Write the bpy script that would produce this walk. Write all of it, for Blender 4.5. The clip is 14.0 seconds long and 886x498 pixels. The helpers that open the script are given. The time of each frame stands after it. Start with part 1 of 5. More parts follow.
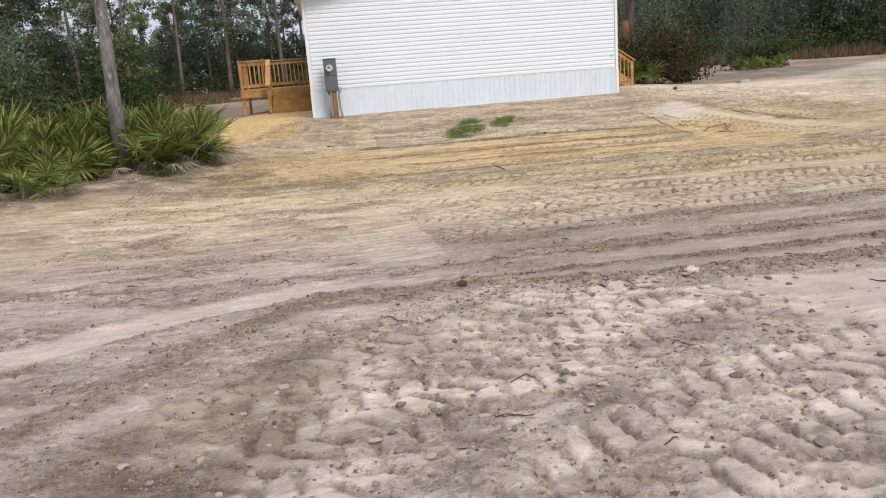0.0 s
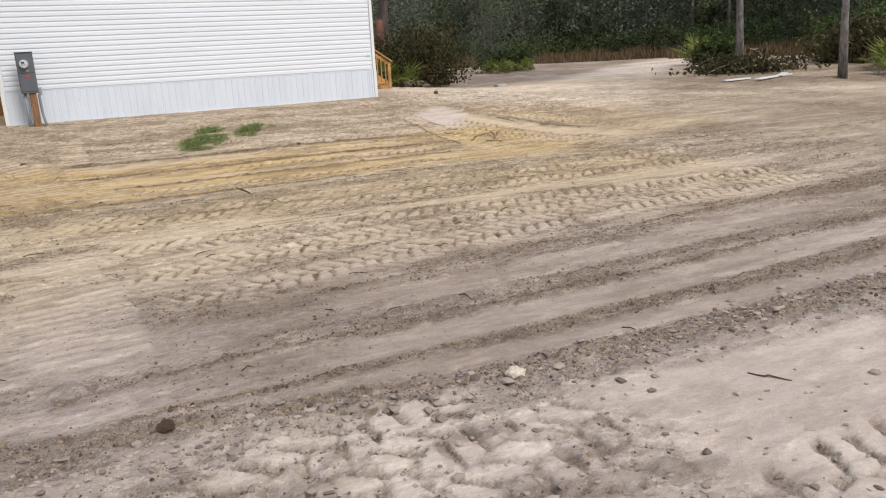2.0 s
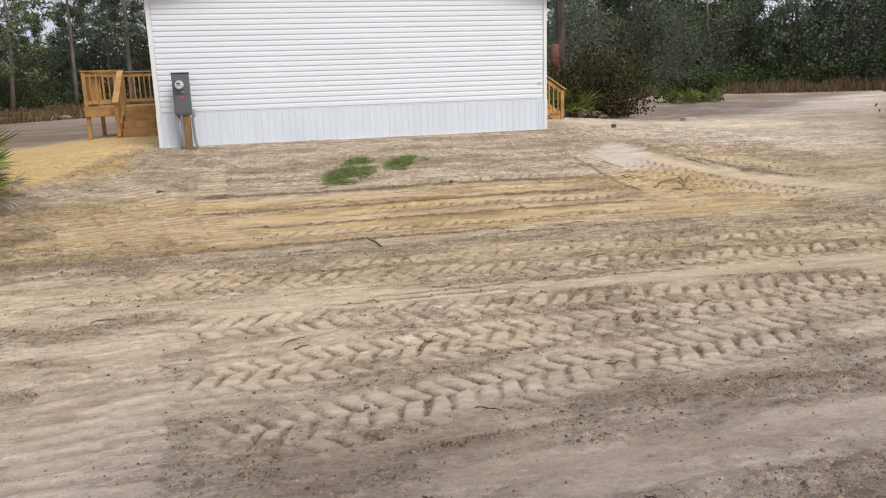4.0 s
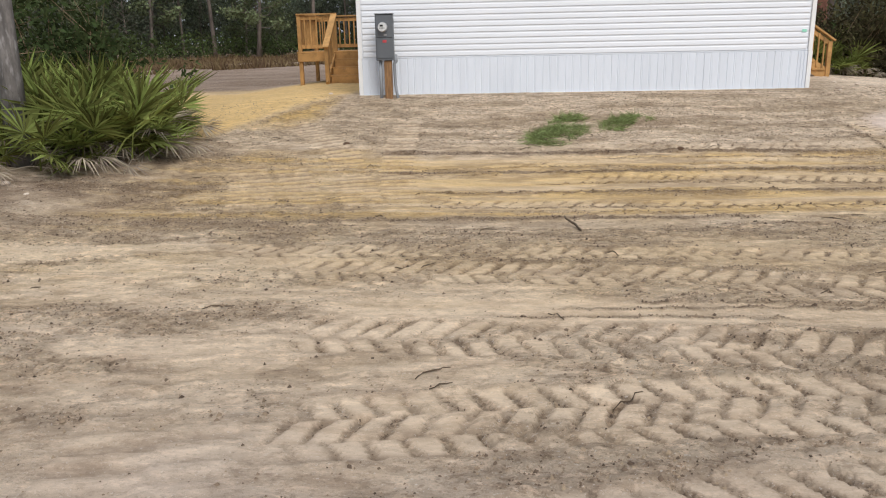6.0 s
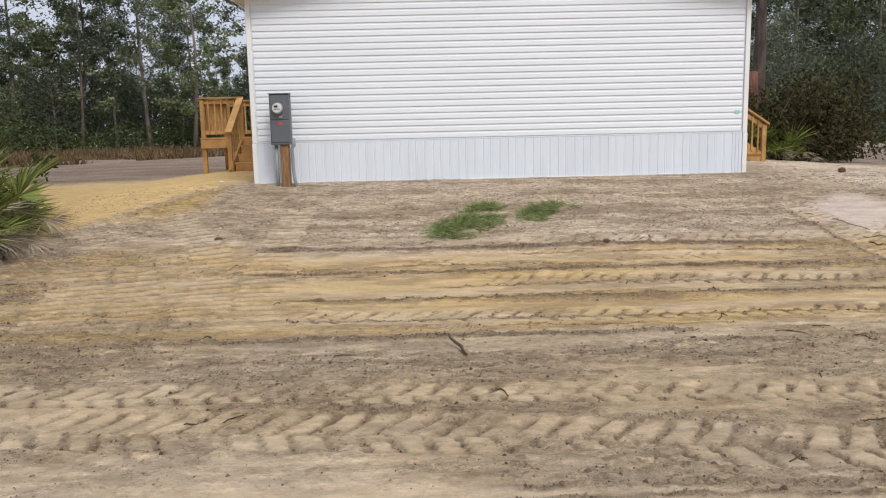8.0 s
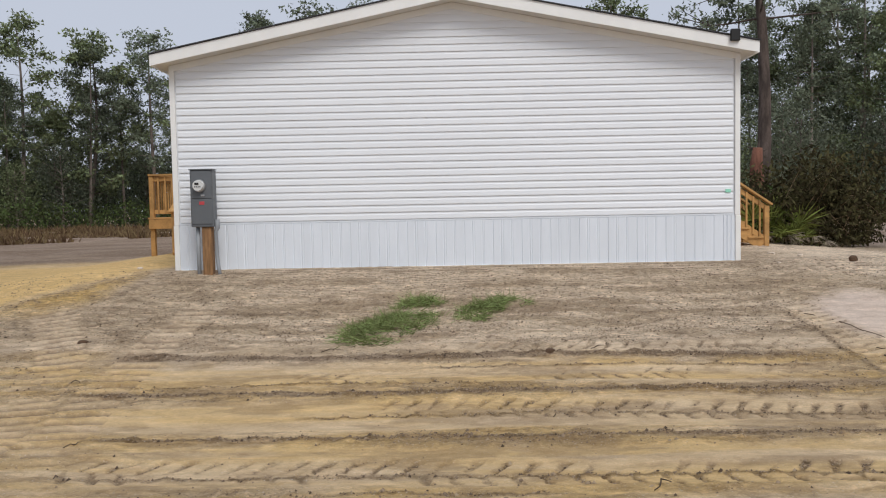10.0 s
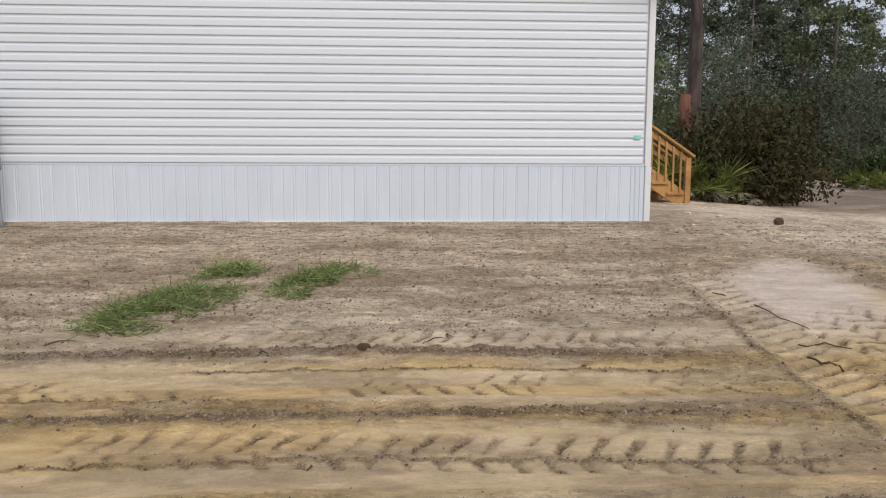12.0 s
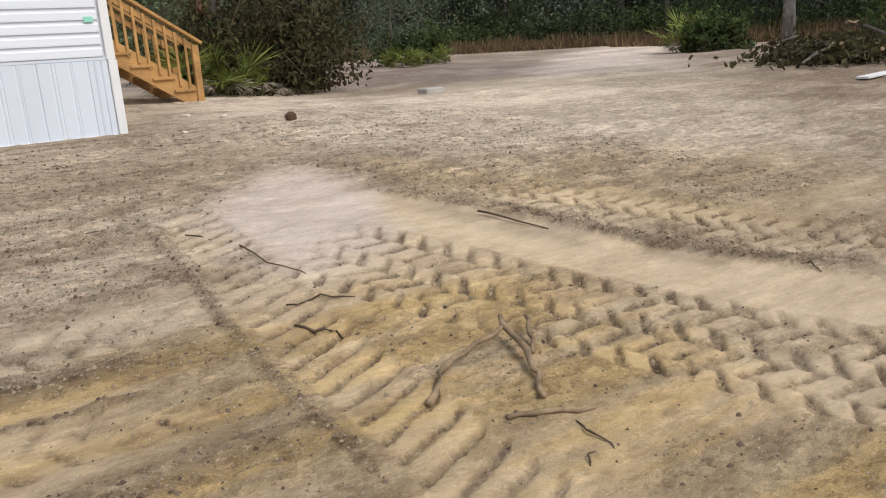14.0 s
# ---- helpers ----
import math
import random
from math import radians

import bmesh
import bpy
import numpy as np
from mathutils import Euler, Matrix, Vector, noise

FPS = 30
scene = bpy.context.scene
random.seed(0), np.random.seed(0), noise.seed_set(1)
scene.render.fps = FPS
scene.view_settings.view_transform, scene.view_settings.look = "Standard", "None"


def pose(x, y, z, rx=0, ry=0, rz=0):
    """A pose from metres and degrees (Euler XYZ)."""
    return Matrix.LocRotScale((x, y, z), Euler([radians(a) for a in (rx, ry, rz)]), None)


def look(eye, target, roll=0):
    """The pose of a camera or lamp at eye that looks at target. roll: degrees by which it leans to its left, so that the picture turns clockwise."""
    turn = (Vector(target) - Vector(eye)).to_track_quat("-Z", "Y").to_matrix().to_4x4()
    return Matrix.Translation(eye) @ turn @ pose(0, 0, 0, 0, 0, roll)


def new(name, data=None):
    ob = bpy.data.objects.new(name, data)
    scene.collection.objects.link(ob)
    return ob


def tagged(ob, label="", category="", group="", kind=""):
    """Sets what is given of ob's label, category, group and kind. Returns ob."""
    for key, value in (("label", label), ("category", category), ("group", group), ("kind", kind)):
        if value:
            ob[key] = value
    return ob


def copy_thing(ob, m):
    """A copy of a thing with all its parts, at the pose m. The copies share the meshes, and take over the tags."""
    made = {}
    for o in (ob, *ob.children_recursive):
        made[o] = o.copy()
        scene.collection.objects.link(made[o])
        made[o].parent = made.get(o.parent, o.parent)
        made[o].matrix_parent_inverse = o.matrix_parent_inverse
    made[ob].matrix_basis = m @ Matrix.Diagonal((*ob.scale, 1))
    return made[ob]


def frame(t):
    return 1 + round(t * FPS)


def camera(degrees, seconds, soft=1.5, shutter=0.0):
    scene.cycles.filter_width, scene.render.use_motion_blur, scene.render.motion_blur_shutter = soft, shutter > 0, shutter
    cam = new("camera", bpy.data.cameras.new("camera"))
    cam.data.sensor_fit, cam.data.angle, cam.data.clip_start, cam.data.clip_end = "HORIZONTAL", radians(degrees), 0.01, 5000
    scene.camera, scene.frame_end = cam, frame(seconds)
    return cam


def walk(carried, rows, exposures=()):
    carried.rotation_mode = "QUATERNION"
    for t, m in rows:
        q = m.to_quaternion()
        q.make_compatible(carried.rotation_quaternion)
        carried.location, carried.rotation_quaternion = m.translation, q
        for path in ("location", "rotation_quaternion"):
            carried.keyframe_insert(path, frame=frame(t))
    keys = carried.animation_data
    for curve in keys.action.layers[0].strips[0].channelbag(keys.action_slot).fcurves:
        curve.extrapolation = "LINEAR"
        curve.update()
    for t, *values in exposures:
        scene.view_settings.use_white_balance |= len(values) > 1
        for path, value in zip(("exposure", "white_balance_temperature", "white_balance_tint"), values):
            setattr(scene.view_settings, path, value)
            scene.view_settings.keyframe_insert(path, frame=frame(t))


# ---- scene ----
cam = camera(59.8, 14.0, 1.1)
METRES, EYE, TILT, LEAN, TURN = 14.2, 1.5, 0.0, 0.0, -7.4
ROWS = [
    (0.0, 0.0, 0.0, 0.0, -1.01, -13.56, 4.19),
    (0.5, 0.002, 0.0346, 0.0005, -7.11, -13.3, 4.48),
    (1.0, 0.0091, 0.071, 0.001, -14.08, -13.75, 4.79),
    (1.5, 0.0179, 0.1087, 0.0017, -17.63, -14.29, 3.76),
    (2.0, 0.0257, 0.1433, 0.0007, -18.72, -14.73, 2.85),
    (2.5, 0.0382, 0.1833, 0.0001, -17.44, -14.93, 2.35),
    (3.0, 0.0468, 0.2193, 0.0008, -14.44, -14.31, 2.56),
    (3.5, 0.059, 0.2543, 0.0013, -10.61, -13.17, 2.37),
    (4.0, 0.0666, 0.2857, 0.003, -6.03, -12.47, 1.82),
    (6.5, 0.0783, 0.4412, -0.0132, 10.7, -15.87, 1.66),
    (7.0, 0.0853, 0.4703, -0.0198, 9.78, -16.04, 2.2),
    (7.5, 0.0953, 0.4985, -0.0204, 8.14, -14.08, 2.02),
    (8.0, 0.1069, 0.5324, -0.0204, 6.67, -8.86, 1.28),
    (8.5, 0.1207, 0.5686, -0.0188, 7.88, -2.76, 1.24),
    (11.0, 0.183, 0.7384, -0.0241, 10.37, -5.85, 0.36),
    (11.5, 0.204, 0.7731, -0.0234, 7.24, -6.3, 0.26),
    (12.0, 0.2253, 0.8053, -0.0239, 4.31, -6.91, -0.22),
    (12.5, 0.2483, 0.8405, -0.0243, -5.1, -8.71, 0.9),
    (13.0, 0.2703, 0.8714, -0.0248, -14.33, -10.77, 1.51),
    (13.5, 0.2864, 0.9033, -0.0263, -20.89, -13.47, 2.82),
    (14.0, 0.3085, 0.9328, -0.0281, -26.85, -15.56, 3.0),
]
path = [(t, pose(0, 0, EYE, TILT, LEAN, TURN) @ pose(METRES * x, METRES * y, METRES * z, 90 + pitch, roll, yaw))
        for t, x, y, z, yaw, pitch, roll in ROWS]
path.append((6.3, look((1.884, 5.898, 1.343), (1.751, 7.819, 0.802), -1.4)))
path.append((8.7, look((2.837, 7.993, 1.237), (2.818, 9.993, 1.189), -1.3)))
path.append((10.8, look((3.879, 9.789, 1.211), (3.796, 11.779, 1.026), -0.5)))
path.sort(key=lambda row: row[0])
EXPOSURE = 0.75
walk(cam, path, [(t, EXPOSURE + e) for t, e in ((0.0, 0.06), (3.0, 0.0), (7.5, 0.0), (8.7, -0.20), (11.0, -0.26), (12.5, -0.25), (13.3, -0.12), (14.0, 0.04))])

# ---- sky and sun: an overcast day, brighter behind the walker ----
SUN_FROM = Vector((0.35, -0.75, 1.0)).normalized()
world = bpy.data.worlds.new("overcast_sky")
scene.world = world
world.use_nodes = True
wn = world.node_tree
wn.nodes.clear()
sky = wn.nodes.new("ShaderNodeTexSky")
sky.sky_type = "NISHITA"
sky.sun_disc = False
sky.sun_elevation = math.asin(SUN_FROM.z)
sky.sun_rotation = math.atan2(SUN_FROM.x, SUN_FROM.y)
sky.dust_density = 4.0
sky_level = wn.nodes.new("ShaderNodeMix")
sky_level.data_type = "RGBA"
sky_level.inputs[0].default_value = 0.93
sky_level.inputs[7].default_value = (3.95, 4.25, 4.95, 1)
wn.links.new(sky.outputs[0], sky_level.inputs[6])
back = wn.nodes.new("ShaderNodeBackground")
back.inputs[1].default_value = 0.1
wn.links.new(sky_level.outputs[2], back.inputs[0])
wout = wn.nodes.new("ShaderNodeOutputWorld")
wn.links.new(back.outputs[0], wout.inputs[0])
sun = new("sun", bpy.data.lights.new("sun", "SUN"))
sun.data.energy = 1.4
sun.data.angle = radians(26)
sun.data.color = (1.0, 0.97, 0.93)
sun.matrix_world = look(SUN_FROM * 60, (0, 0, 0))

rng = np.random.default_rng(7)


# ---- materials ----
def material(name, base, rough=0.8, metal=0.0, vary=0.15, scale=3.0, fine=60.0, bump=0.2, bump_scale=80.0,
             stretch=(1, 1, 1), stain=None, stain_amount=0.0, spec=0.3, each=0.0, translucent=0.0):
    """Base colour with two scales of variation, optional stain, per-object shift and relief."""
    m = bpy.data.materials.new(name)
    m.use_nodes = True
    nt = m.node_tree
    bsdf = nt.nodes["Principled BSDF"]
    bsdf.inputs["Roughness"].default_value = rough
    bsdf.inputs["Metallic"].default_value = metal
    bsdf.inputs["Specular IOR Level"].default_value = spec
    tc = nt.nodes.new("ShaderNodeTexCoord")
    mp = nt.nodes.new("ShaderNodeMapping")
    mp.inputs["Scale"].default_value = stretch
    nt.links.new(tc.outputs["Object"], mp.inputs[0])

    def grain(s, detail=4):
        n = nt.nodes.new("ShaderNodeTexNoise")
        n.inputs["Scale"].default_value = s
        n.inputs["Detail"].default_value = detail
        nt.links.new(mp.outputs[0], n.inputs["Vector"])
        return n.outputs["Fac"]

    def mix(a, b, fac, mode="MIX"):
        x = nt.nodes.new("ShaderNodeMix")
        x.data_type, x.blend_type = "RGBA", mode
        for sock, v in ((x.inputs[0], fac), (x.inputs[6], a), (x.inputs[7], b)):
            if isinstance(v, (int, float, tuple)):
                sock.default_value = v
            else:
                nt.links.new(v, sock)
        return x.outputs[2]

    def span(v, lo, hi, a=0.0, b=1.0):
        r = nt.nodes.new("ShaderNodeMapRange")
        for i, q in enumerate((lo, hi, a, b)):
            r.inputs[1 + i].default_value = q
        nt.links.new(v, r.inputs[0])
        return r.outputs[0]

    dark = tuple(c * (1 - vary) for c in base) + (1,)
    light = tuple(min(1, c * (1 + vary)) for c in base) + (1,)
    col = mix(dark, light, span(grain(scale), 0.35, 0.65))
    col = mix(col, dark, span(grain(fine), 0.5, 0.75, 0, 0.6))
    if stain:
        col = mix(col, tuple(stain) + (1,), span(grain(scale * 2.7, 6), 0.52, 0.7, 0, stain_amount))
    if each:
        info = nt.nodes.new("ShaderNodeObjectInfo")
        hsv = nt.nodes.new("ShaderNodeHueSaturation")
        nt.links.new(span(info.outputs["Random"], 0, 1, 1 - each, 1 + each), hsv.inputs["Value"])
        nt.links.new(col, hsv.inputs["Color"])
        col = hsv.outputs[0]
    nt.links.new(col, bsdf.inputs["Base Color"])
    if bump:
        b = nt.nodes.new("ShaderNodeBump")
        b.inputs["Strength"].default_value = bump
        b.inputs["Distance"].default_value = 0.01
        nt.links.new(grain(bump_scale, 5), b.inputs["Height"])
        nt.links.new(b.outputs[0], bsdf.inputs["Normal"])
    if translucent:
        tr = nt.nodes.new("ShaderNodeBsdfTranslucent")
        nt.links.new(col, tr.inputs[0])
        ms = nt.nodes.new("ShaderNodeMixShader")
        ms.inputs[0].default_value = translucent
        nt.links.new(bsdf.outputs[0], ms.inputs[1])
        nt.links.new(tr.outputs[0], ms.inputs[2])
        nt.links.new(ms.outputs[0], nt.nodes["Material Output"].inputs[0])
    return m


def leaf_material(name, base, vary=0.45, hue=0.02):
    """Foliage whose colour shifts from leaf to leaf."""
    m = bpy.data.materials.new(name)
    m.use_nodes = True
    nt = m.node_tree
    bsdf = nt.nodes["Principled BSDF"]
    bsdf.inputs["Roughness"].default_value = 0.85
    bsdf.inputs["Specular IOR Level"].default_value = 0.1
    geo = nt.nodes.new("ShaderNodeNewGeometry")
    info = nt.nodes.new("ShaderNodeObjectInfo")
    hsv = nt.nodes.new("ShaderNodeHueSaturation")
    hsv.inputs["Color"].default_value = (*base, 1)
    val = nt.nodes.new("ShaderNodeMapRange")
    val.inputs[3].default_value, val.inputs[4].default_value = 1 - vary, 1 + vary
    nt.links.new(geo.outputs["Random Per Island"], val.inputs[0])
    obv = nt.nodes.new("ShaderNodeMapRange")
    obv.inputs[3].default_value, obv.inputs[4].default_value = 0.75, 1.25
    nt.links.new(info.outputs["Random"], obv.inputs[0])
    mul = nt.nodes.new("ShaderNodeMath")
    mul.operation = "MULTIPLY"
    nt.links.new(val.outputs[0], mul.inputs[0])
    nt.links.new(obv.outputs[0], mul.inputs[1])
    nt.links.new(mul.outputs[0], hsv.inputs["Value"])
    hu = nt.nodes.new("ShaderNodeMapRange")
    hu.inputs[3].default_value, hu.inputs[4].default_value = 0.5 - hue, 0.5 + hue
    nt.links.new(geo.outputs["Random Per Island"], hu.inputs[0])
    nt.links.new(hu.outputs[0], hsv.inputs["Hue"])
    nt.links.new(hsv.outputs[0], bsdf.inputs["Base Color"])
    tr = nt.nodes.new("ShaderNodeBsdfTranslucent")
    nt.links.new(hsv.outputs[0], tr.inputs[0])
    ms = nt.nodes.new("ShaderNodeMixShader")
    ms.inputs[0].default_value = 0.25
    nt.links.new(bsdf.outputs[0], ms.inputs[1])
    nt.links.new(tr.outputs[0], ms.inputs[2])
    nt.links.new(ms.outputs[0], nt.nodes["Material Output"].inputs[0])
    return m


def soil_material():
    """Graded sandy soil: tan sand, with shares of yellow sand, pinkish clay, dark loamy soil (also recess shade) and
    pale dry sand.
    """
    m = bpy.data.materials.new("sandy_soil")
    m.use_nodes = True
    nt = m.node_tree
    bsdf = nt.nodes["Principled BSDF"]
    bsdf.inputs["Specular IOR Level"].default_value = 0.2
    tc = nt.nodes.new("ShaderNodeTexCoord")

    drawn = nt.nodes.new("ShaderNodeMapping")  # blades and wheels draw the soil out along x
    drawn.inputs["Scale"].default_value = (0.42, 1.25, 1.0)
    drawn.inputs["Rotation"].default_value = (0, 0, -0.06)
    nt.links.new(tc.outputs["Object"], drawn.inputs[0])

    gritty = nt.nodes.new("ShaderNodeMapping")
    gritty.inputs["Scale"].default_value = (0.8, 1.15, 1.0)
    nt.links.new(tc.outputs["Object"], gritty.inputs[0])

    def grain(s, detail=5, rough=0.6, long=False):
        n = nt.nodes.new("ShaderNodeTexNoise")
        n.inputs["Scale"].default_value = s
        n.inputs["Detail"].default_value = detail
        n.inputs["Roughness"].default_value = rough
        nt.links.new(drawn.outputs[0] if long else gritty.outputs[0], n.inputs["Vector"])
        return n.outputs["Fac"]

    def times(a, b):
        x = nt.nodes.new("ShaderNodeMath")
        x.operation = "MULTIPLY"
        nt.links.new(a, x.inputs[0])
        nt.links.new(b, x.inputs[1])
        return x.outputs[0]

    def span(v, lo, hi, a=0.0, b=1.0):
        r = nt.nodes.new("ShaderNodeMapRange")
        for i, q in enumerate((lo, hi, a, b)):
            r.inputs[1 + i].default_value = q
        nt.links.new(v, r.inputs[0])
        return r.outputs[0]

    def mix(a, b, fac, mode="MIX"):
        x = nt.nodes.new("ShaderNodeMix")
        x.data_type, x.blend_type = "RGBA", mode
        for sock, v in ((x.inputs[0], fac), (x.inputs[6], a), (x.inputs[7], b)):
            if isinstance(v, (int, float, tuple)):
                sock.default_value = v
            else:
                nt.links.new(v, sock)
        return x.outputs[2]

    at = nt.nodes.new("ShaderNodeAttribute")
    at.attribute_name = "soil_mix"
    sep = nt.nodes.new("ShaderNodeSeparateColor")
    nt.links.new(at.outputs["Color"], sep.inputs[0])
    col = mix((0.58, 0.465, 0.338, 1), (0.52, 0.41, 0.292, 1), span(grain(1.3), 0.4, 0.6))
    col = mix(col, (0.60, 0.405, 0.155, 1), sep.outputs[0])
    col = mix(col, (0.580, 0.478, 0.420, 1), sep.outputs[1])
    # dark brown for loamy soil; also stands for shade in slots, grooves and cracks
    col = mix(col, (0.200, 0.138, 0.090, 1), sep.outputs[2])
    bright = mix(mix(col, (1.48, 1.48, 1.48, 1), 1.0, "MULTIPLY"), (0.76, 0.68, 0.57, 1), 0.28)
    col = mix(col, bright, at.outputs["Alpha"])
    loose = nt.nodes.new("ShaderNodeAttribute")
    loose.attribute_name = "soil_loose"
    loose = loose.outputs["Fac"]
    # damp and dry mottling drawn out along the tracks
    wet = times(span(grain(5, 10, 0.78, True), 0.47, 0.60, 0, 1), span(loose, 0, 0.8, 0.34, 0.50))
    col = mix(col, mix(col, (0.56, 0.49, 0.44, 1), 1.0, "MULTIPLY"), wet)
    dry = times(span(grain(8, 10, 0.78, True), 0.48, 0.60, 0, 1), span(loose, 0, 0.8, 0.35, 0.70))
    col = mix(col, mix(col, (1.42, 1.41, 1.40, 1), 1.0, "MULTIPLY"), dry)
    # flakes and clods, then dark and pale grains, where the soil lies loose
    flake = times(span(grain(16, 8, 0.78), 0.52, 0.585, 0, 1), span(loose, 0.05, 0.7, 0.10, 0.62))
    col = mix(col, mix(col, (0.42, 0.36, 0.31, 1), 1.0, "MULTIPLY"), flake)
    crust = times(span(grain(14, 8, 0.78), 0.52, 0.58, 0, 1), span(loose, 0.05, 0.7, 0.16, 0.85))
    col = mix(col, mix(col, (1.35, 1.35, 1.35, 1), 1.0, "MULTIPLY"), crust)
    speck = times(span(grain(48, 6, 0.8), 0.56, 0.62, 0, 1), span(loose, 0, 0.7, 0.18, 0.48))
    col = mix(col, (0.12, 0.09, 0.065, 1), speck)
    pale = times(span(grain(70, 3, 0.8), 0.61, 0.67, 0, 1), span(loose, 0, 0.7, 0.25, 0.75))
    col = mix(col, (0.80, 0.74, 0.66, 1), pale)
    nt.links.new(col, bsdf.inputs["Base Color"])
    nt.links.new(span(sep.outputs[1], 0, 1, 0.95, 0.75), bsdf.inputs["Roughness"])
    b1 = nt.nodes.new("ShaderNodeBump")
    nt.links.new(span(loose, 0, 0.8, 0.25, 1.0), b1.inputs["Strength"])
    b1.inputs["Distance"].default_value = 0.045
    nt.links.new(grain(24, 8, 0.78), b1.inputs["Height"])
    b2 = nt.nodes.new("ShaderNodeBump")
    b2.inputs["Strength"].default_value = 0.8
    b2.inputs["Distance"].default_value = 0.012
    nt.links.new(grain(140, 4, 0.7), b2.inputs["Height"])
    nt.links.new(b1.outputs[0], b2.inputs["Normal"])
    nt.links.new(b2.outputs[0], bsdf.inputs["Normal"])
    return m


SOIL = soil_material()
VINYL = material("white_vinyl", (0.755, 0.78, 0.81), 0.45, vary=0.02, scale=0.7, fine=9, bump=0.05, bump_scale=30, stretch=(0.6, 1, 4))
SKIRT = material("white_vinyl_skirting", (0.70, 0.745, 0.80), 0.45, vary=0.03, scale=1.2, fine=14, bump=0.05, bump_scale=30, stretch=(4, 1, 0.7), each=0.02)
TRIM = material("white_trim", (0.80, 0.80, 0.78), 0.5, vary=0.03, bump=0.05)
SOFFIT = material("grey_white_soffit", (0.62, 0.60, 0.57), 0.6, vary=0.04, bump=0.05)
SHINGLE = material("dark_shingle", (0.055, 0.055, 0.06), 0.9, vary=0.3, scale=8, fine=120, bump=0.5, each=0.2)
LUMBER = material("treated_lumber", (0.42, 0.235, 0.085), 0.75, vary=0.2, scale=4, fine=40, bump=0.2, bump_scale=60, stretch=(1, 1, 1), each=0.18,
                  stain=(0.20, 0.12, 0.05), stain_amount=0.4)
POSTWOOD = material("weathered_post_wood", (0.27, 0.15, 0.07), 0.85, vary=0.3, scale=6, fine=60, bump=0.4, stretch=(6, 6, 0.6), stain=(0.15, 0.09, 0.05), stain_amount=0.5)
ENAMEL = material("grey_enamel", (0.125, 0.135, 0.145), 0.45, vary=0.06, scale=3, fine=40, bump=0.03)
PVC = material("grey_conduit", (0.26, 0.275, 0.29), 0.5, vary=0.06, bump=0.03)
DIAL = material("pale_dial", (0.62, 0.63, 0.62), 0.4, vary=0.05, bump=0)
BLACK = material("black_plastic", (0.02, 0.02, 0.02), 0.5, vary=0.1, bump=0)
RED = material("red_sticker", (0.50, 0.07, 0.08), 0.6, vary=0.1, bump=0)
GREEN = material("green_sticker", (0.30, 0.68, 0.52), 0.6, vary=0.1, bump=0)
STEEL = material("galvanised_steel", (0.5, 0.5, 0.5), 0.4, 0.9, vary=0.1, bump=0.05)
CONCRETE = material("concrete_block", (0.42, 0.39, 0.35), 0.95, vary=0.2, bump=0.5)
BARK = material("grey_pine_bark", (0.165, 0.150, 0.138), 0.95, vary=0.4, scale=3, fine=22, bump=1.0, bump_scale=14, stretch=(3, 3, 0.8), stain=(0.34, 0.32, 0.31), stain_amount=0.8)
BARK_FAR = material("pale_pine_bark", (0.20, 0.165, 0.14), 0.95, vary=0.3, scale=1.5, fine=9, bump=0.3, stretch=(1, 1, 0.5), each=0.4)
BARK_DARK = material("dark_pine_bark", (0.085, 0.065, 0.055), 0.95, vary=0.4, scale=3, fine=22, bump=1.0, bump_scale=14, stretch=(3, 3, 0.8))
BURNT = material("red_brown_bare_wood", (0.17, 0.075, 0.05), 0.9, vary=0.3, scale=4, fine=30, bump=0.5, stretch=(4, 4, 0.7))
STICK = material("dead_branch_wood", (0.25, 0.175, 0.105), 0.9, vary=0.35, scale=12, fine=80, bump=0.6, bump_scale=90)
STICK_DARK = material("dark_wet_twig", (0.10, 0.07, 0.045), 0.85, vary=0.3, scale=12, fine=80, bump=0.4)
DRY = material("dry_bark_litter", (0.20, 0.145, 0.10), 0.95, vary=0.5, scale=15, fine=80, bump=0.6)
CHIP = material("pale_wood_chip", (0.62, 0.52, 0.42), 0.9, vary=0.2, bump=0.3)
CLOD = material("brown_clod", (0.15, 0.09, 0.055), 0.95, vary=0.4, scale=12, bump=1.0)
BOARD = material("white_board", (0.72, 0.71, 0.69), 0.7, vary=0.08, bump=0.1)
CRUMB = leaf_material("soil_crumb", (0.230, 0.168, 0.116), 0.65, 0.01)
CLODS = leaf_material("clods_of_soil", (0.46, 0.375, 0.315), 0.45, 0.01)
# lighter and greyer than needles are, to carry the distance haze in the colour
NEEDLE = leaf_material("pine_needles", (0.168, 0.194, 0.132))
NEEDLE_LIGHT = leaf_material("bright_pine_needles", (0.165, 0.192, 0.100))
SHRUB = leaf_material("shrub_leaves", (0.070, 0.095, 0.034))
SHRUB_BROWN = leaf_material("brown_brush_leaves", (0.085, 0.075, 0.036))
WOODS = leaf_material("woods_leaves", (0.115, 0.130, 0.090), 0.45)
PALM = leaf_material("palmetto_leaves", (0.192, 0.215, 0.060), 0.6)
PALM_DEAD = leaf_material("dry_palmetto_leaves", (0.36, 0.30, 0.23), 0.35)
GRASS = leaf_material("cut_green_grass", (0.27, 0.32, 0.125), 0.55)
STRAW = leaf_material("brown_dry_grass", (0.185, 0.125, 0.07), 0.45)


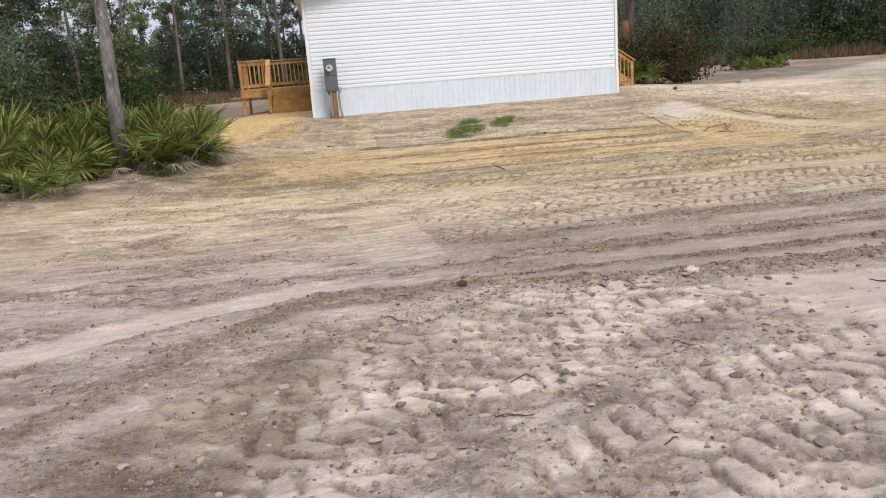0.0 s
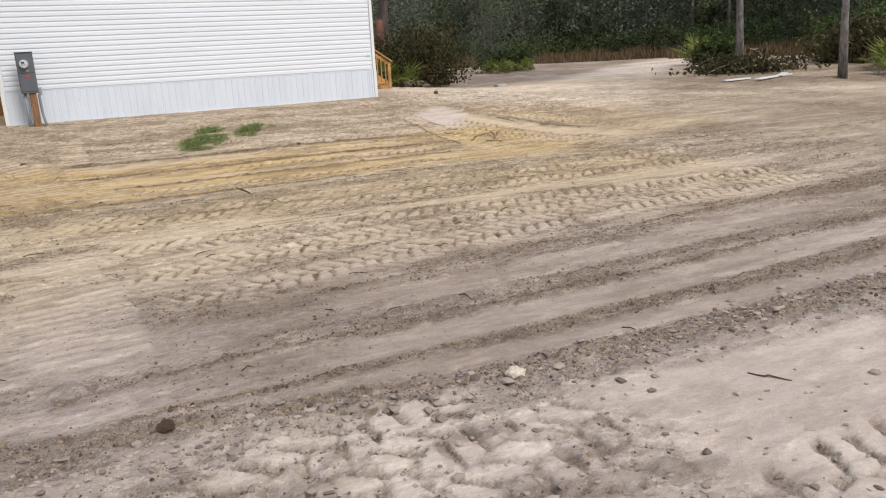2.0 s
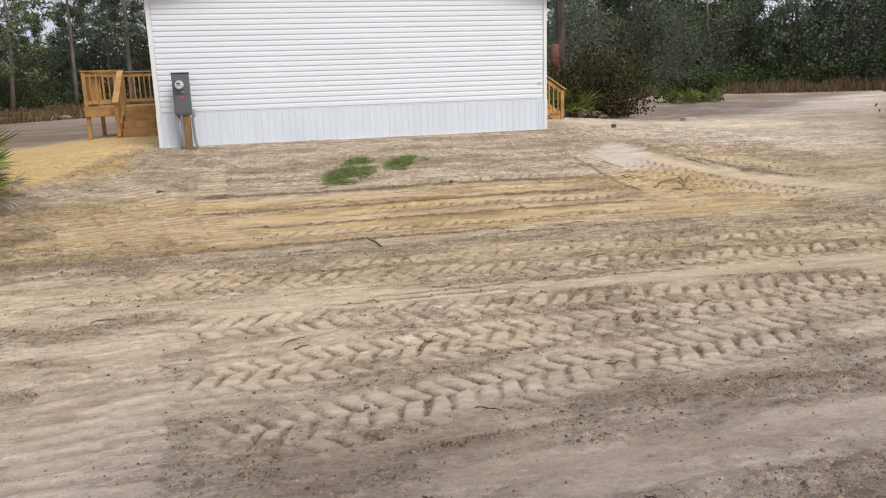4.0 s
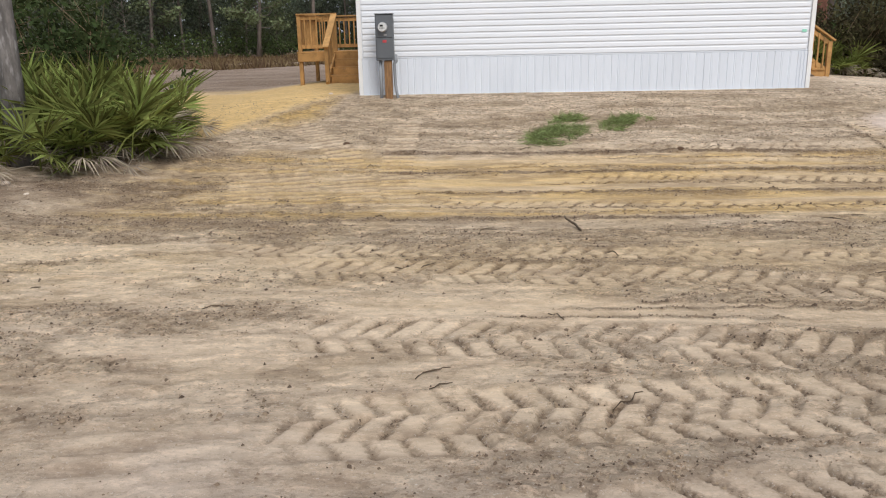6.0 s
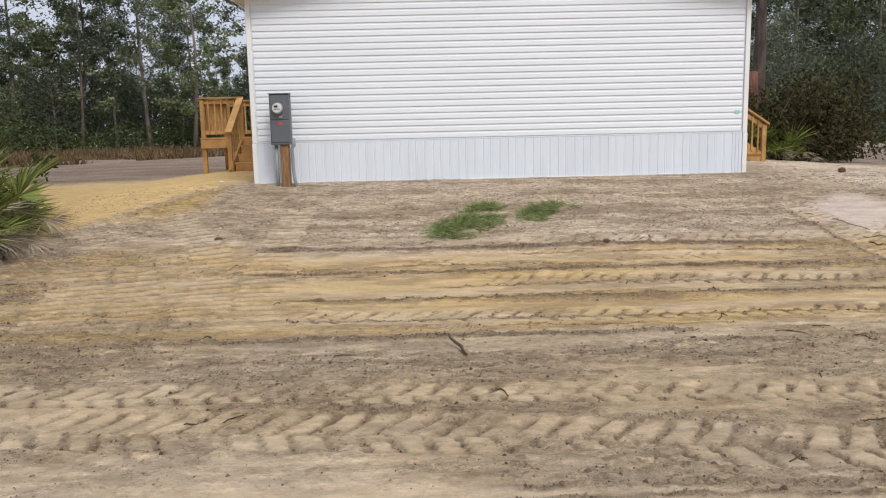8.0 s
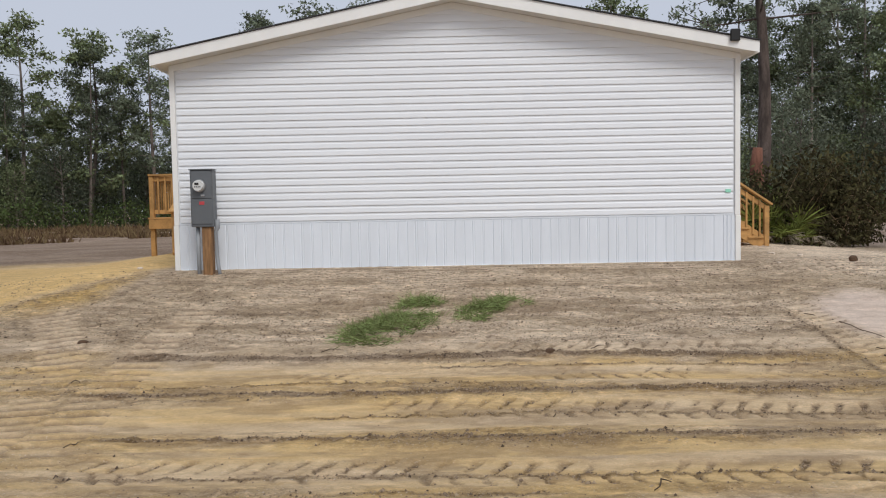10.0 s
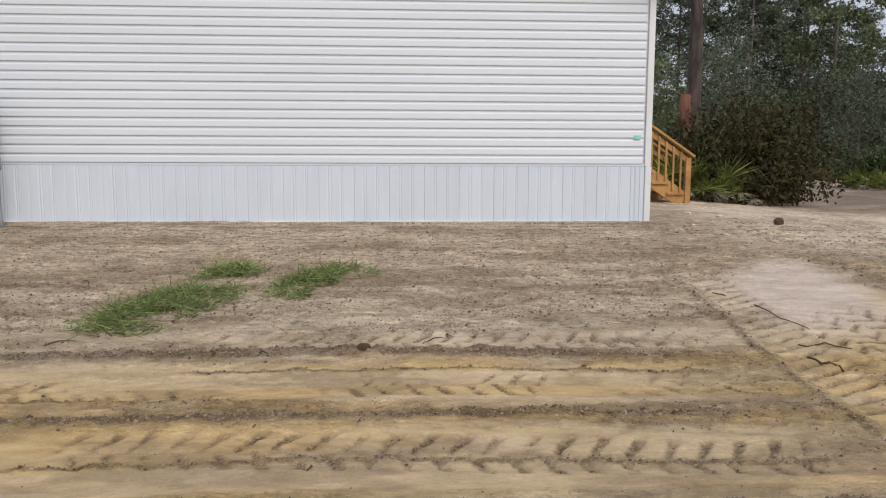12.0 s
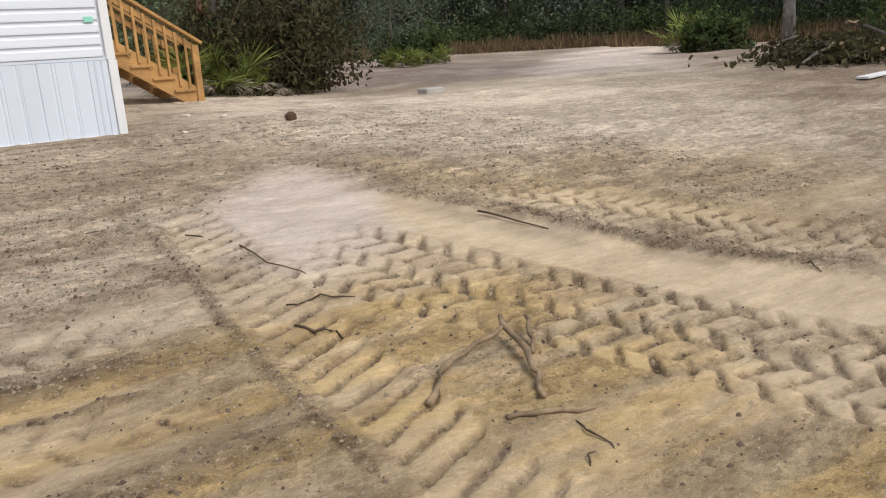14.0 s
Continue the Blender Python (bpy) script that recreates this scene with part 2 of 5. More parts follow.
# ---- mesh helpers ----
class Geo:
    """Gathers vertices and faces of one mesh."""

    def __init__(self):
        self.v, self.f, self.n = [], [], 0

    def add(self, verts, faces):
        verts = np.asarray(verts, float)
        self.v.append(verts)
        self.f.extend([tuple(int(i) + self.n for i in q) for q in faces])
        self.n += len(verts)

    def box(self, lo, hi, m=None, c=0.0):
        """A box with chamfered edges of size c."""
        lo, hi = np.minimum(lo, hi), np.maximum(lo, hi)
        if c <= 0:
            v = [(x, y, z) for z in (lo[2], hi[2]) for y in (lo[1], hi[1]) for x in (lo[0], hi[0])]
            f = [(0, 2, 3, 1), (4, 5, 7, 6), (0, 1, 5, 4), (2, 6, 7, 3), (0, 4, 6, 2), (1, 3, 7, 5)]
        else:
            bm = bmesh.new()
            bmesh.ops.create_cube(bm, size=1)
            for q in bm.verts:
                q.co = Vector([(lo[i] + hi[i]) / 2 + q.co[i] * (hi[i] - lo[i]) for i in range(3)])
            bmesh.ops.bevel(bm, geom=bm.edges[:], offset=c, segments=1, affect="EDGES")
            bm.verts.index_update()
            v = [tuple(q.co) for q in bm.verts]
            f = [[q.index for q in face.verts] for face in bm.faces]
            bm.free()
        if m is not None:
            v = [tuple(m @ Vector(q)) for q in v]
        self.add(v, f)
        return self

    def beam(self, a, b, w, h, c=0.004):
        """A board from a to b, w wide, h high."""
        a, b = Vector(a), Vector(b)
        ax = (b - a).normalized()
        up = Vector((0, 0, 1)) if abs(ax.z) < 0.95 else Vector((0, 1, 0))
        side = ax.cross(up).normalized()
        up = side.cross(ax)
        m = Matrix((ax, side, up)).transposed().to_4x4()
        m.translation = a
        return self.box((0, -w / 2, -h / 2), ((b - a).length, w / 2, h / 2), m, c)

    def tube(self, pts, radii, sides=8, cap=True):
        pts = [Vector(p) for p in pts]
        rings = []
        for i, p in enumerate(pts):
            ax = (pts[min(i + 1, len(pts) - 1)] - pts[max(i - 1, 0)]).normalized()
            u = ax.orthogonal().normalized() if abs(ax.z) < 0.9 else Vector((1, 0, 0)).cross(ax).normalized()
            w = ax.cross(u)
            rings.append([p + (u * math.cos(2 * math.pi * k / sides) + w * math.sin(2 * math.pi * k / sides)) * radii[i] for k in range(sides)])
        v = [tuple(q) for r in rings for q in r]
        f = [(i * sides + k, i * sides + (k + 1) % sides, (i + 1) * sides + (k + 1) % sides, (i + 1) * sides + k)
             for i in range(len(pts) - 1) for k in range(sides)]
        if cap:
            f += [tuple(range(sides))[::-1], tuple(range((len(pts) - 1) * sides, len(pts) * sides))]
        self.add(v, f)
        return self

    def soup(self, tris):
        """Loose triangles or quads: an array of shape (n, 3 or 4, 3)."""
        tris = np.asarray(tris, float)
        k = tris.shape[1]
        idx = np.arange(len(tris) * k).reshape(-1, k)
        self.add(tris.reshape(-1, 3), idx.tolist())
        return self

    def mesh(self, name, mat, smooth=False):
        me = bpy.data.meshes.new(name)
        me.from_pydata(np.concatenate(self.v).tolist() if self.v else [], [], self.f)
        me.materials.append(mat)
        if smooth:
            me.polygons.foreach_set("use_smooth", [True] * len(me.polygons))
        me.update()
        return me


def part(name, geo, mat, parent=None, label="", smooth=False):
    """Links a Geo or a ready mesh as one mesh object under a thing or a part."""
    me = geo.mesh(name, mat, smooth) if isinstance(geo, Geo) else geo
    ob = new(name, me)
    if parent is not None:
        ob.parent = parent
    if label:
        ob["label"] = label
    return ob


def thing(name, label, category, group="", at=(0, 0, 0)):
    ob = tagged(new(name), label, category, group)
    ob.location = at
    ob.empty_display_size = 0.2
    return ob


# ---- noise on plan coordinates ----
TABLE = np.random.default_rng(11).random(1 << 16).astype(np.float32)


def vnoise(x, y, seed=0):
    ix, iy = np.floor(x), np.floor(y)
    fx, fy = (x - ix).astype(np.float32), (y - iy).astype(np.float32)
    fx, fy = fx * fx * (3 - 2 * fx), fy * fy * (3 - 2 * fy)
    ix, iy = ix.astype(np.int32), iy.astype(np.int32)
    r0 = iy * 7919 + seed * 40503 + (iy * iy & 0xFFF) * 31
    i1 = iy + 1
    r1 = i1 * 7919 + seed * 40503 + (i1 * i1 & 0xFFF) * 31
    h0 = ix * 2749 + (ix * ix & 0x3FF) * 57
    j1 = ix + 1
    h1 = j1 * 2749 + (j1 * j1 & 0x3FF) * 57
    a, b = TABLE[(h0 + r0) & 0xFFFF], TABLE[(h1 + r0) & 0xFFFF]
    c, d = TABLE[(h0 + r1) & 0xFFFF], TABLE[(h1 + r1) & 0xFFFF]
    p = a + (b - a) * fx
    return p + (c + (d - c) * fx - p) * fy


def fbm(x, y, seed=0, octaves=3):
    total, amp, norm = 0, 1.0, 0
    for k in range(octaves):
        total = total + amp * vnoise(x * 2 ** k + 17.3 * k, y * 2 ** k - 9.1 * k, seed + k)
        norm += amp
        amp *= 0.55
    return total / norm


def step(lo, hi, v):
    u = np.clip((v - lo) / (hi - lo), 0, 1)
    return u * u * (3 - 2 * u)


# ---- the ground ----
def lie(x, y):
    """The broad lie of the land: a graded yard, the pad under the house, flat beyond."""
    x, y = np.asarray(x, float), np.asarray(y, float)
    yard = np.interp(y, [-40, 0, 2, 5, 8, 14.2, 15.5, 16.4, 17.4, 18.3, 19.9, 22, 26, 34, 40],
                     [0, 0, -0.03, -0.10, -0.24, -0.24, -0.15, -0.04, 0.06, 0.19, 0.40, 0.43, 0.42, 0.30, 0.1])
    flat = np.interp(y, [-40, 0, 2, 5, 8, 13, 16, 19.7, 22, 30, 40],
                     [0, 0, -0.03, -0.10, -0.2, -0.2, -0.06, 0.2, 0.24, 0.12, 0.0])
    w_right = step(8.2, 13.0, x)
    w_left = step(-1.5, -4.5, x)
    z = yard * (1 - np.maximum(w_right, w_left)) + flat * w_right + np.interp(y, [0, 8, 13, 15, 20, 26, 40], [0, -0.15, -0.1, 0.0, 0.1, 0.15, 0.0]) * w_left
    far = step(40, 70, np.hypot(x, y))
    return z * (1 - far)


class Soil:
    """Height and soil shares on a set of plan points."""

    def __init__(self, x, y, bent=None):
        self.x, self.y = x, y
        if bent is None:
            bent = (x + 0.035 * (fbm(x * 1.7, y * 1.7, 40) - 0.5), y + 0.035 * (fbm(x * 1.7, y * 1.7, 50) - 0.5))
        self.wx, self.wy = bent  # lines wander a little
        self.z = np.zeros_like(x)
        self.calm = np.zeros_like(x)      # 1: pressed smooth
        self.rough = np.zeros_like(x)     # share of loose clods
        # the third share holds loamy soil plus shade painted into prints and crevices
        self.yellow, self.pink, self.loam_and_shade, self.pale = (np.zeros_like(x) for _ in range(4))

    def near(self, pts, width):
        """The points within reach of a line, as a smaller Soil."""
        pad = 3 * width + 0.5
        xs, ys = [p[0] for p in pts], [p[1] for p in pts]
        at = np.flatnonzero((self.x > min(xs) - pad) & (self.x < max(xs) + pad) & (self.y > min(ys) - pad) & (self.y < max(ys) + pad))
        if not len(at):
            return None, at
        sub = Soil(self.x[at], self.y[at], (self.wx[at], self.wy[at]))
        sub.z, sub.calm, sub.rough, sub.loam_and_shade = self.z[at], self.calm[at], self.rough[at], self.loam_and_shade[at]
        return sub, at

    def back(self, sub, at):
        self.z[at], self.calm[at], self.rough[at], self.loam_and_shade[at] = sub.z, sub.calm, sub.rough, sub.loam_and_shade

    def along(self, pts):
        """Distance along and across a line of points (signed)."""
        best, s_at, d_at, run = np.full_like(self.x, 1e9), np.zeros_like(self.x), np.zeros_like(self.x), 0.0
        for (ax, ay), (bx, by) in zip(pts[:-1], pts[1:]):
            ln = math.hypot(bx - ax, by - ay)
            ux, uy = (bx - ax) / ln, (by - ay) / ln
            px, py = self.wx - ax, self.wy - ay
            s = np.clip(px * ux + py * uy, 0, ln)
            d = px * -uy + py * ux
            gap = np.hypot(px - s * ux, py - s * uy)
            near = gap < best
            best = np.where(near, gap, best)
            s_at = np.where(near, run + s, s_at)
            d_at = np.where(near, np.sign(d) * gap, d_at)
            run += ln
        return s_at, d_at, run

    def ends(self, s, run, fade=0.4):
        return step(0.0, fade, s) * step(0.0, fade, run - s)

    def press_lugs(self, pts, width, pitch, depth, patchy=0.35, seed=1, rows=2):
        """The print of a lugged tyre: rows of pads, staggered, with slanting slots and crumbs between them; slot shade
        is put into the colour.
        """
        s, d, run = self.along(pts)
        a = np.abs(d)
        inside = step(width / 2, width / 2 - 0.05, a) * self.ends(s, run)
        keep = step(patchy - 0.13, patchy + 0.07, 0.75 * fbm(self.x * 1.3, self.y * 2.0, 60 + seed, 2) + 0.25 * fbm(self.x * 6, self.y * 6, 160 + seed, 2))
        lane = (d / width + 0.5) * rows
        row = np.floor(lane)
        u = lane - row - 0.5
        slant = np.where(row % 2 == 0, 1.0, -1.0)
        jit = 0.18 * (fbm(self.x * 7, self.y * 7, seed, 2) - 0.5)
        ph = (s + slant * u * width / rows * 0.48) / pitch + 0.5 * (row % 2) + jit
        w = np.abs(ph - np.floor(ph) - 0.5) * 2
        outer = np.clip(0.5 + u * np.where(row % 2 == 0, -1.0, 1.0), 0, 1) if rows > 1 else np.full_like(u, 0.5)
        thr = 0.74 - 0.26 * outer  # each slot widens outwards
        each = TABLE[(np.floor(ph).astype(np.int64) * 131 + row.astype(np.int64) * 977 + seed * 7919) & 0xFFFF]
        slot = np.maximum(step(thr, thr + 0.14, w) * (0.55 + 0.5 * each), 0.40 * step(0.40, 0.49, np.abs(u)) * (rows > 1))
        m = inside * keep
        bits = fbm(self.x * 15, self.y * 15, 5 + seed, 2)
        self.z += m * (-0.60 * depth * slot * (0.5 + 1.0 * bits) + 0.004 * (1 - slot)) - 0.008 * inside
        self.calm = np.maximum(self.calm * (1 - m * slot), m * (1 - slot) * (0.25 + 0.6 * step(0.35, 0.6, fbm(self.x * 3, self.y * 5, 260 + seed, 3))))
        # dark crumbs fill the slots; their recess shade is painted in with them
        self.loam_and_shade = np.maximum(self.loam_and_shade, m * slot * (0.38 + 0.42 * step(0.35, 0.62, bits)))
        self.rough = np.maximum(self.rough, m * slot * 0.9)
        rim = np.exp(-((a - width / 2) / 0.05) ** 2) * self.ends(s, run)
        self.z += 0.008 * rim * (0.2 + 1.2 * fbm(self.x * 9, self.y * 9, seed + 9))

    def press_cleats(self, pts, width, pitch, depth, seed=1):
        """The print of a rubber track: bars straight across."""
        s, d, run = self.along(pts)
        m = step(width / 2, width / 2 - 0.04, np.abs(d)) * self.ends(s, run, 0.5)
        m = m * step(0.15, 0.40, fbm(self.x * 1.3, self.y * 1.3, 80 + seed, 2))
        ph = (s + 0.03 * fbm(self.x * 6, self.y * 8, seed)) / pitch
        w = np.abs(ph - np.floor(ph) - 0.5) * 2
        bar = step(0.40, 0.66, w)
        self.z += m * (-0.7 * depth * bar + 0.008)
        self.calm = np.maximum(self.calm, m * 0.45)
        # groove shade painted into the soil colour: bars darken with the print's depth
        self.loam_and_shade = np.maximum(self.loam_and_shade * (1 - 0.6 * m), m * bar * min(0.95, 21 * depth) * step(0.05, 0.3, fbm(self.x * 9, self.y * 9, 85 + seed, 2)))

    def press_rut(self, pts, width, depth, calm=0.9):
        """A strip pressed smooth."""
        s, d, run = self.along(pts)
        m = step(width / 2, width / 2 - 0.12, np.abs(d)) * self.ends(s, run, 0.7)
        self.z -= 0.5 * m * depth
        self.loam_and_shade = self.loam_and_shade * (1 - 0.85 * m * calm)
        self.calm = np.maximum(self.calm, m * calm)

    def press_ridge(self, pts, width, height, loam_and_shade=0.6, seed=1):
        """A line of loose dark crumbs pushed up beside a wheel."""
        s, d, run = self.along(pts)
        n = fbm(self.x * 2.2, self.y * 5, 20 + seed, 3)
        m = np.exp(-(np.maximum(0, np.abs(d) - 0.15 * width) / (width * (0.62 + 0.10 * n))) ** 2) * self.ends(s, run, 0.5)
        self.z += m * height * (0.03 + 0.14 * fbm(self.x * 19, self.y * 19, 30 + seed, 2) * (0.5 + n))
        self.z -= np.exp(-((d + width * 1.1) / (width * 0.5)) ** 2) * self.ends(s, run, 0.5) * height * 0.05
        self.calm = self.calm * (1 - m)
        self.rough = np.maximum(self.rough, m * 1.0)
        self.loam_and_shade = np.maximum(self.loam_and_shade, m * min(1.0, loam_and_shade * 1.15) * step(0.02, 0.38, n + 0.4 * (fbm(self.x * 12, self.y * 12, 33 + seed, 2) - 0.3)))

    def lugs(self, pts, width, pitch, depth, patchy=0.35, seed=1, rows=2):
        sub, at = self.near(pts, width)
        if sub is not None:
            sub.press_lugs(pts, width, pitch, depth, patchy, seed, rows)
            self.back(sub, at)

    def cleats(self, pts, width, pitch, depth, seed=1):
        sub, at = self.near(pts, width)
        if sub is not None:
            sub.press_cleats(pts, width, pitch, depth, seed)
            self.back(sub, at)

    def rut(self, pts, width, depth, calm=0.9):
        sub, at = self.near(pts, width)
        if sub is not None:
            sub.press_rut(pts, width, depth, calm)
            self.back(sub, at)

    def ridge(self, pts, width, height, loam_and_shade=0.6, seed=1):
        sub, at = self.near(pts, width)
        if sub is not None:
            sub.press_ridge(pts, width, height, loam_and_shade, seed)
            self.back(sub, at)

    def patch(self, cx, cy, rx, ry, turn=0.0, soft=0.35):
        """A soft oval with a ragged rim."""
        c, s = math.cos(radians(turn)), math.sin(radians(turn))
        px, py = self.x - cx, self.y - cy
        r = np.hypot((px * c + py * s) / rx, (-px * s + py * c) / ry)
        r = r + 0.5 * (fbm(self.x * 1.9, self.y * 1.9, 71) - 0.5) + 0.25 * (fbm(self.x * 7, self.y * 7, 73) - 0.5)
        return step(1 + soft, 1 - soft, r)


def survey(x, y):
    """Builds the yard's soil on plan points: colours first, then tracks, ridges and clods."""
    g = Soil(x, y)
    wob = fbm(x * 0.5, y * 0.5, 3) - 0.5
    yy = y + 1.6 * wob + 0.5 * (fbm(x * 2.5, y * 2.5, 6) - 0.5)
    yard = np.maximum(step(10.5, 8.8, x), 0.6 * step(15, 10, x) * step(20, 17, y)) * step(-3.2, -1.4, x)
    streak = fbm(x * 0.35, y * 5.0, 8)
    g.yellow = (step(11.6, 12.8, yy) * step(16.4, 15.6, yy) * yard * (0.40 + 0.42 * step(0.38, 0.66, streak)))
    g.yellow = np.maximum(g.yellow, 0.12 * step(15.0, 16.2, yy) * step(20.5, 18.5, y) * yard)
    g.yellow = np.maximum(g.yellow, 1.0 * step(-0.5, -1.0, x + 0.9 * wob) * step(17.4, 18.6, yy) * step(28, 25.5, y + 0.5 * x) * step(-8.5, -6.5, x))
    g.yellow = np.maximum(g.yellow, 0.35 * step(7.0, 9.5, yy) * step(13, 11, yy))
    g.pink = step(9.0, 6.0, yy) * 0.85 + 0.25 * step(6.0, 9.0, yy) * step(11.5, 9.5, yy)
    g.loam_and_shade = 0.18 * step(15.6, 16.6, yy) * step(20.5, 19.6, y) * step(8.5, 6.5, x) * step(0.0, 2.2, x) * (0.4 + 1.0 * fbm(x * 1.2, y * 3, 13))
    g.loam_and_shade = np.maximum(g.loam_and_shade, 0.20 * step(0.58, 0.75, fbm(x * 0.9, y * 2.2, 15)) * step(30, 15, np.hypot(x, y)))
    g.pale = step(7.8, 9.2, x) * step(18.4, 19.6, y - 0.06 * (x - 8)) * step(26, 23, y) * step(17, 13, x) * 0.9
    g.pale = np.maximum(g.pale, 0.25 * step(0.52, 0.70, fbm(x * 0.7, y * 2.5, 18)) * step(5.5, 8, y) * step(14, 10, y))
    mott = step(25, 18, np.hypot(x - 4, y - 10))
    g.loam_and_shade = np.maximum(g.loam_and_shade, 0.38 * mott * step(0.57, 0.66, fbm(x * 2.2, y * 6.5, 130, 4)))
    g.pale = np.maximum(g.pale, 0.35 * mott * step(0.54, 0.64, fbm(x * 1.8, y * 5.5, 134, 4)))
    g.rough = 0.38 + 0.40 * step(0.40, 0.62, fbm(x * 0.8, y * 2.4, 22))
    g.rough = np.maximum(g.rough, step(15.8, 16.8, yy) * step(20.5, 19.8, y) * 0.72)
    g.rough = g.rough * (1 - 0.25 * step(12.7, 13.1, y) * step(15.9, 15.5, y) * step(0.4, 1.2, x))
    # damp brown soil between the lower ruts and out to the drive
    damp = step(0.3, 1.6, x) * step(4.6, 5.2, y) * step(7.9, 7.2, y - 0.06 * x) * (0.40 + 0.25 * step(0.3, 0.65, fbm(x * 0.6, y * 3.5, 27, 4)))
    damp = np.maximum(damp, 0.16 * step(2.0, 3.0, x) * step(3.2, 3.6, y) * step(4.9, 4.6, y))
    damp = np.maximum(damp, step(8.8, 11.0, x) * step(3.5, 5.0, y) * step(17.0, 14.5, y) * (0.16 + 0.42 * step(0.35, 0.62, fbm(x * 0.5 + 0.5 * y, y * 1.6, 28, 4))))
    damp = np.maximum(damp, step(12.9, 12.6, y) * step(12.1, 12.4, y) * step(4.2, 2.0, x) * 0.5 * step(0.25, 0.55, fbm(x * 1.2, y * 6, 29, 3)))
    damp = np.maximum(damp, step(12.7, 13.1, y) * step(16.0, 15.6, y) * step(0.6, 1.6, x) * step(7.2, 6.8, x) * (0.10 + 0.42 * step(0.50, 0.62, fbm(x * 1.8, y * 6, 35, 4))))
    # the broken slope before the house
    slope = step(15.9, 16.4, y) * step(20.2, 19.6, y) * step(8.0, 7.0, x) * step(-0.2, 1.4, x)
    damp = np.maximum(damp, slope * 0.34 * step(0.46, 0.62, fbm(x * 1.1, y * 5.5, 36, 5)))
    g.pale = np.maximum(g.pale, slope * 0.85 * step(0.42, 0.58, fbm(x * 1.0, y * 4.5, 37, 5)))
    g.loam_and_shade = np.maximum(g.loam_and_shade, damp)

    g.pale = np.maximum(g.pale, 0.55 * g.patch(1.2, 9.7, 2.4, 1.1) * step(0.30, 0.55, fbm(x * 1.5, y * 5, 150, 3)))
    g.pale = np.maximum(g.pale, 0.75 * g.patch(-1.8, 10.4, 2.4, 1.7) * step(0.32, 0.56, fbm(x * 2.5, y * 5, 151, 3)))

    # lumpy ground at the start
    lump = g.patch(0.9, 3.2, 2.3, 2.1, 20)
    g.rough = np.maximum(g.rough, 0.75 * lump)
    g.z += lump * 0.05 * (fbm(x * 3.5, y * 3.5, 24, 3) - 0.45)
    g.pale = np.maximum(g.pale, 0.9 * lump * step(0.36, 0.58, fbm(x * 2.6, y * 3.2, 25, 3)))
    g.loam_and_shade = np.maximum(g.loam_and_shade, 0.75 * g.patch(-0.75, 3.3, 0.5, 1.1, -25))
    g.loam_and_shade = np.maximum(g.loam_and_shade, 0.35 * g.patch(0.6, 4.4, 0.9, 0.35, 10))

    # smooth strips
    g.rut([(2.2, 4.2), (4.5, 4.1), (9, 3.9)], 1.15, 0.035)
    g.rut([(1.0, 5.35), (4.0, 5.32), (9, 5.3)], 0.40, 0.02)
    g.rut([(1.4, 5.9), (4.4, 5.9), (9, 6.3)], 0.5, 0.03)
    g.rut([(-2.6, 4.6), (-1.2, 5.5), (0.4, 6.2)], 0.55, 0.03)
    g.rut([(1.8, 6.75), (5, 6.9), (10, 7.3)], 0.6, 0.02, 0.6)
    g.rut([(0.6, 14.35), (7.0, 14.35)], 0.75, 0.02, 0.85)
    g.rut([(1.2, 13.35), (7.2, 13.3)], 0.8, 0.02, 0.75)
    g.rut([(0.4, 15.35), (6.9, 15.3)], 0.7, 0.015, 0.75)
    g.rut([(0.4, 10.15), (9.5, 9.75)], 0.5, 0.015, 0.7)
    g.rut([(7.7, 18.0), (8.3, 17.2), (8.9, 16.1), (9.5, 14.6), (10.2, 13.0)], 0.75, 0.03, 1.0)
    g.rut([(8.1, 17.6), (7.8, 16.6), (7.9, 15.6)], 0.8, 0.02, 0.9)
    g.pink = np.maximum(g.pink, 0.75 * g.patch(7.95, 17.15, 0.55, 0.95, -20))
    g.calm = np.maximum(g.calm, 0.9 * g.patch(7.95, 17.15, 0.55, 0.95, -20))
    g.rough = np.maximum(g.rough, 0.9 * g.patch(9.5, 15.9, 0.35, 1.5, 30))
    g.loam_and_shade = np.maximum(g.loam_and_shade, 0.55 * g.patch(9.5, 15.7, 0.30, 1.5, 30) * step(0.3, 0.55, fbm(x * 3, y * 3, 38, 3)))
    g.yellow = np.maximum(g.yellow * step(9.4, 8.2, x), 0.42 * g.patch(9.75, 16.6, 0.35, 1.9, 30))
    g.yellow = np.maximum(g.yellow, 0.26 * step(6.6, 7.4, x) * step(13.0, 11.5, x) * step(12.2, 13.6, yy) * step(18.2, 16.8, yy))
    way, off, wlen = g.along([(7.9, 20.6), (10.2, 18.9), (12.3, 17.6), (15.5, 21.0), (19.0, 25.5), (25.4, 31.0), (33.0, 35.0), (44.0, 44.0)])
    sand = step(1.5, 0.7, np.abs(off + 0.8 * wob)) * g.ends(way, wlen, 1.2)
    g.pale = np.maximum(g.pale, sand * (0.45 + 0.55 * step(0.35, 0.6, fbm(x * 1.2, y * 2.2, 39, 4))))
    g.loam_and_shade = g.loam_and_shade * (1 - 0.8 * sand)

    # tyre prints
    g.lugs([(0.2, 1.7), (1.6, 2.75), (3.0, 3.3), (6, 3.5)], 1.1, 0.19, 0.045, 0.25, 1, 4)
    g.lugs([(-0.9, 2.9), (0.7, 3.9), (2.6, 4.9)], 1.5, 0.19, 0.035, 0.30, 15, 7)
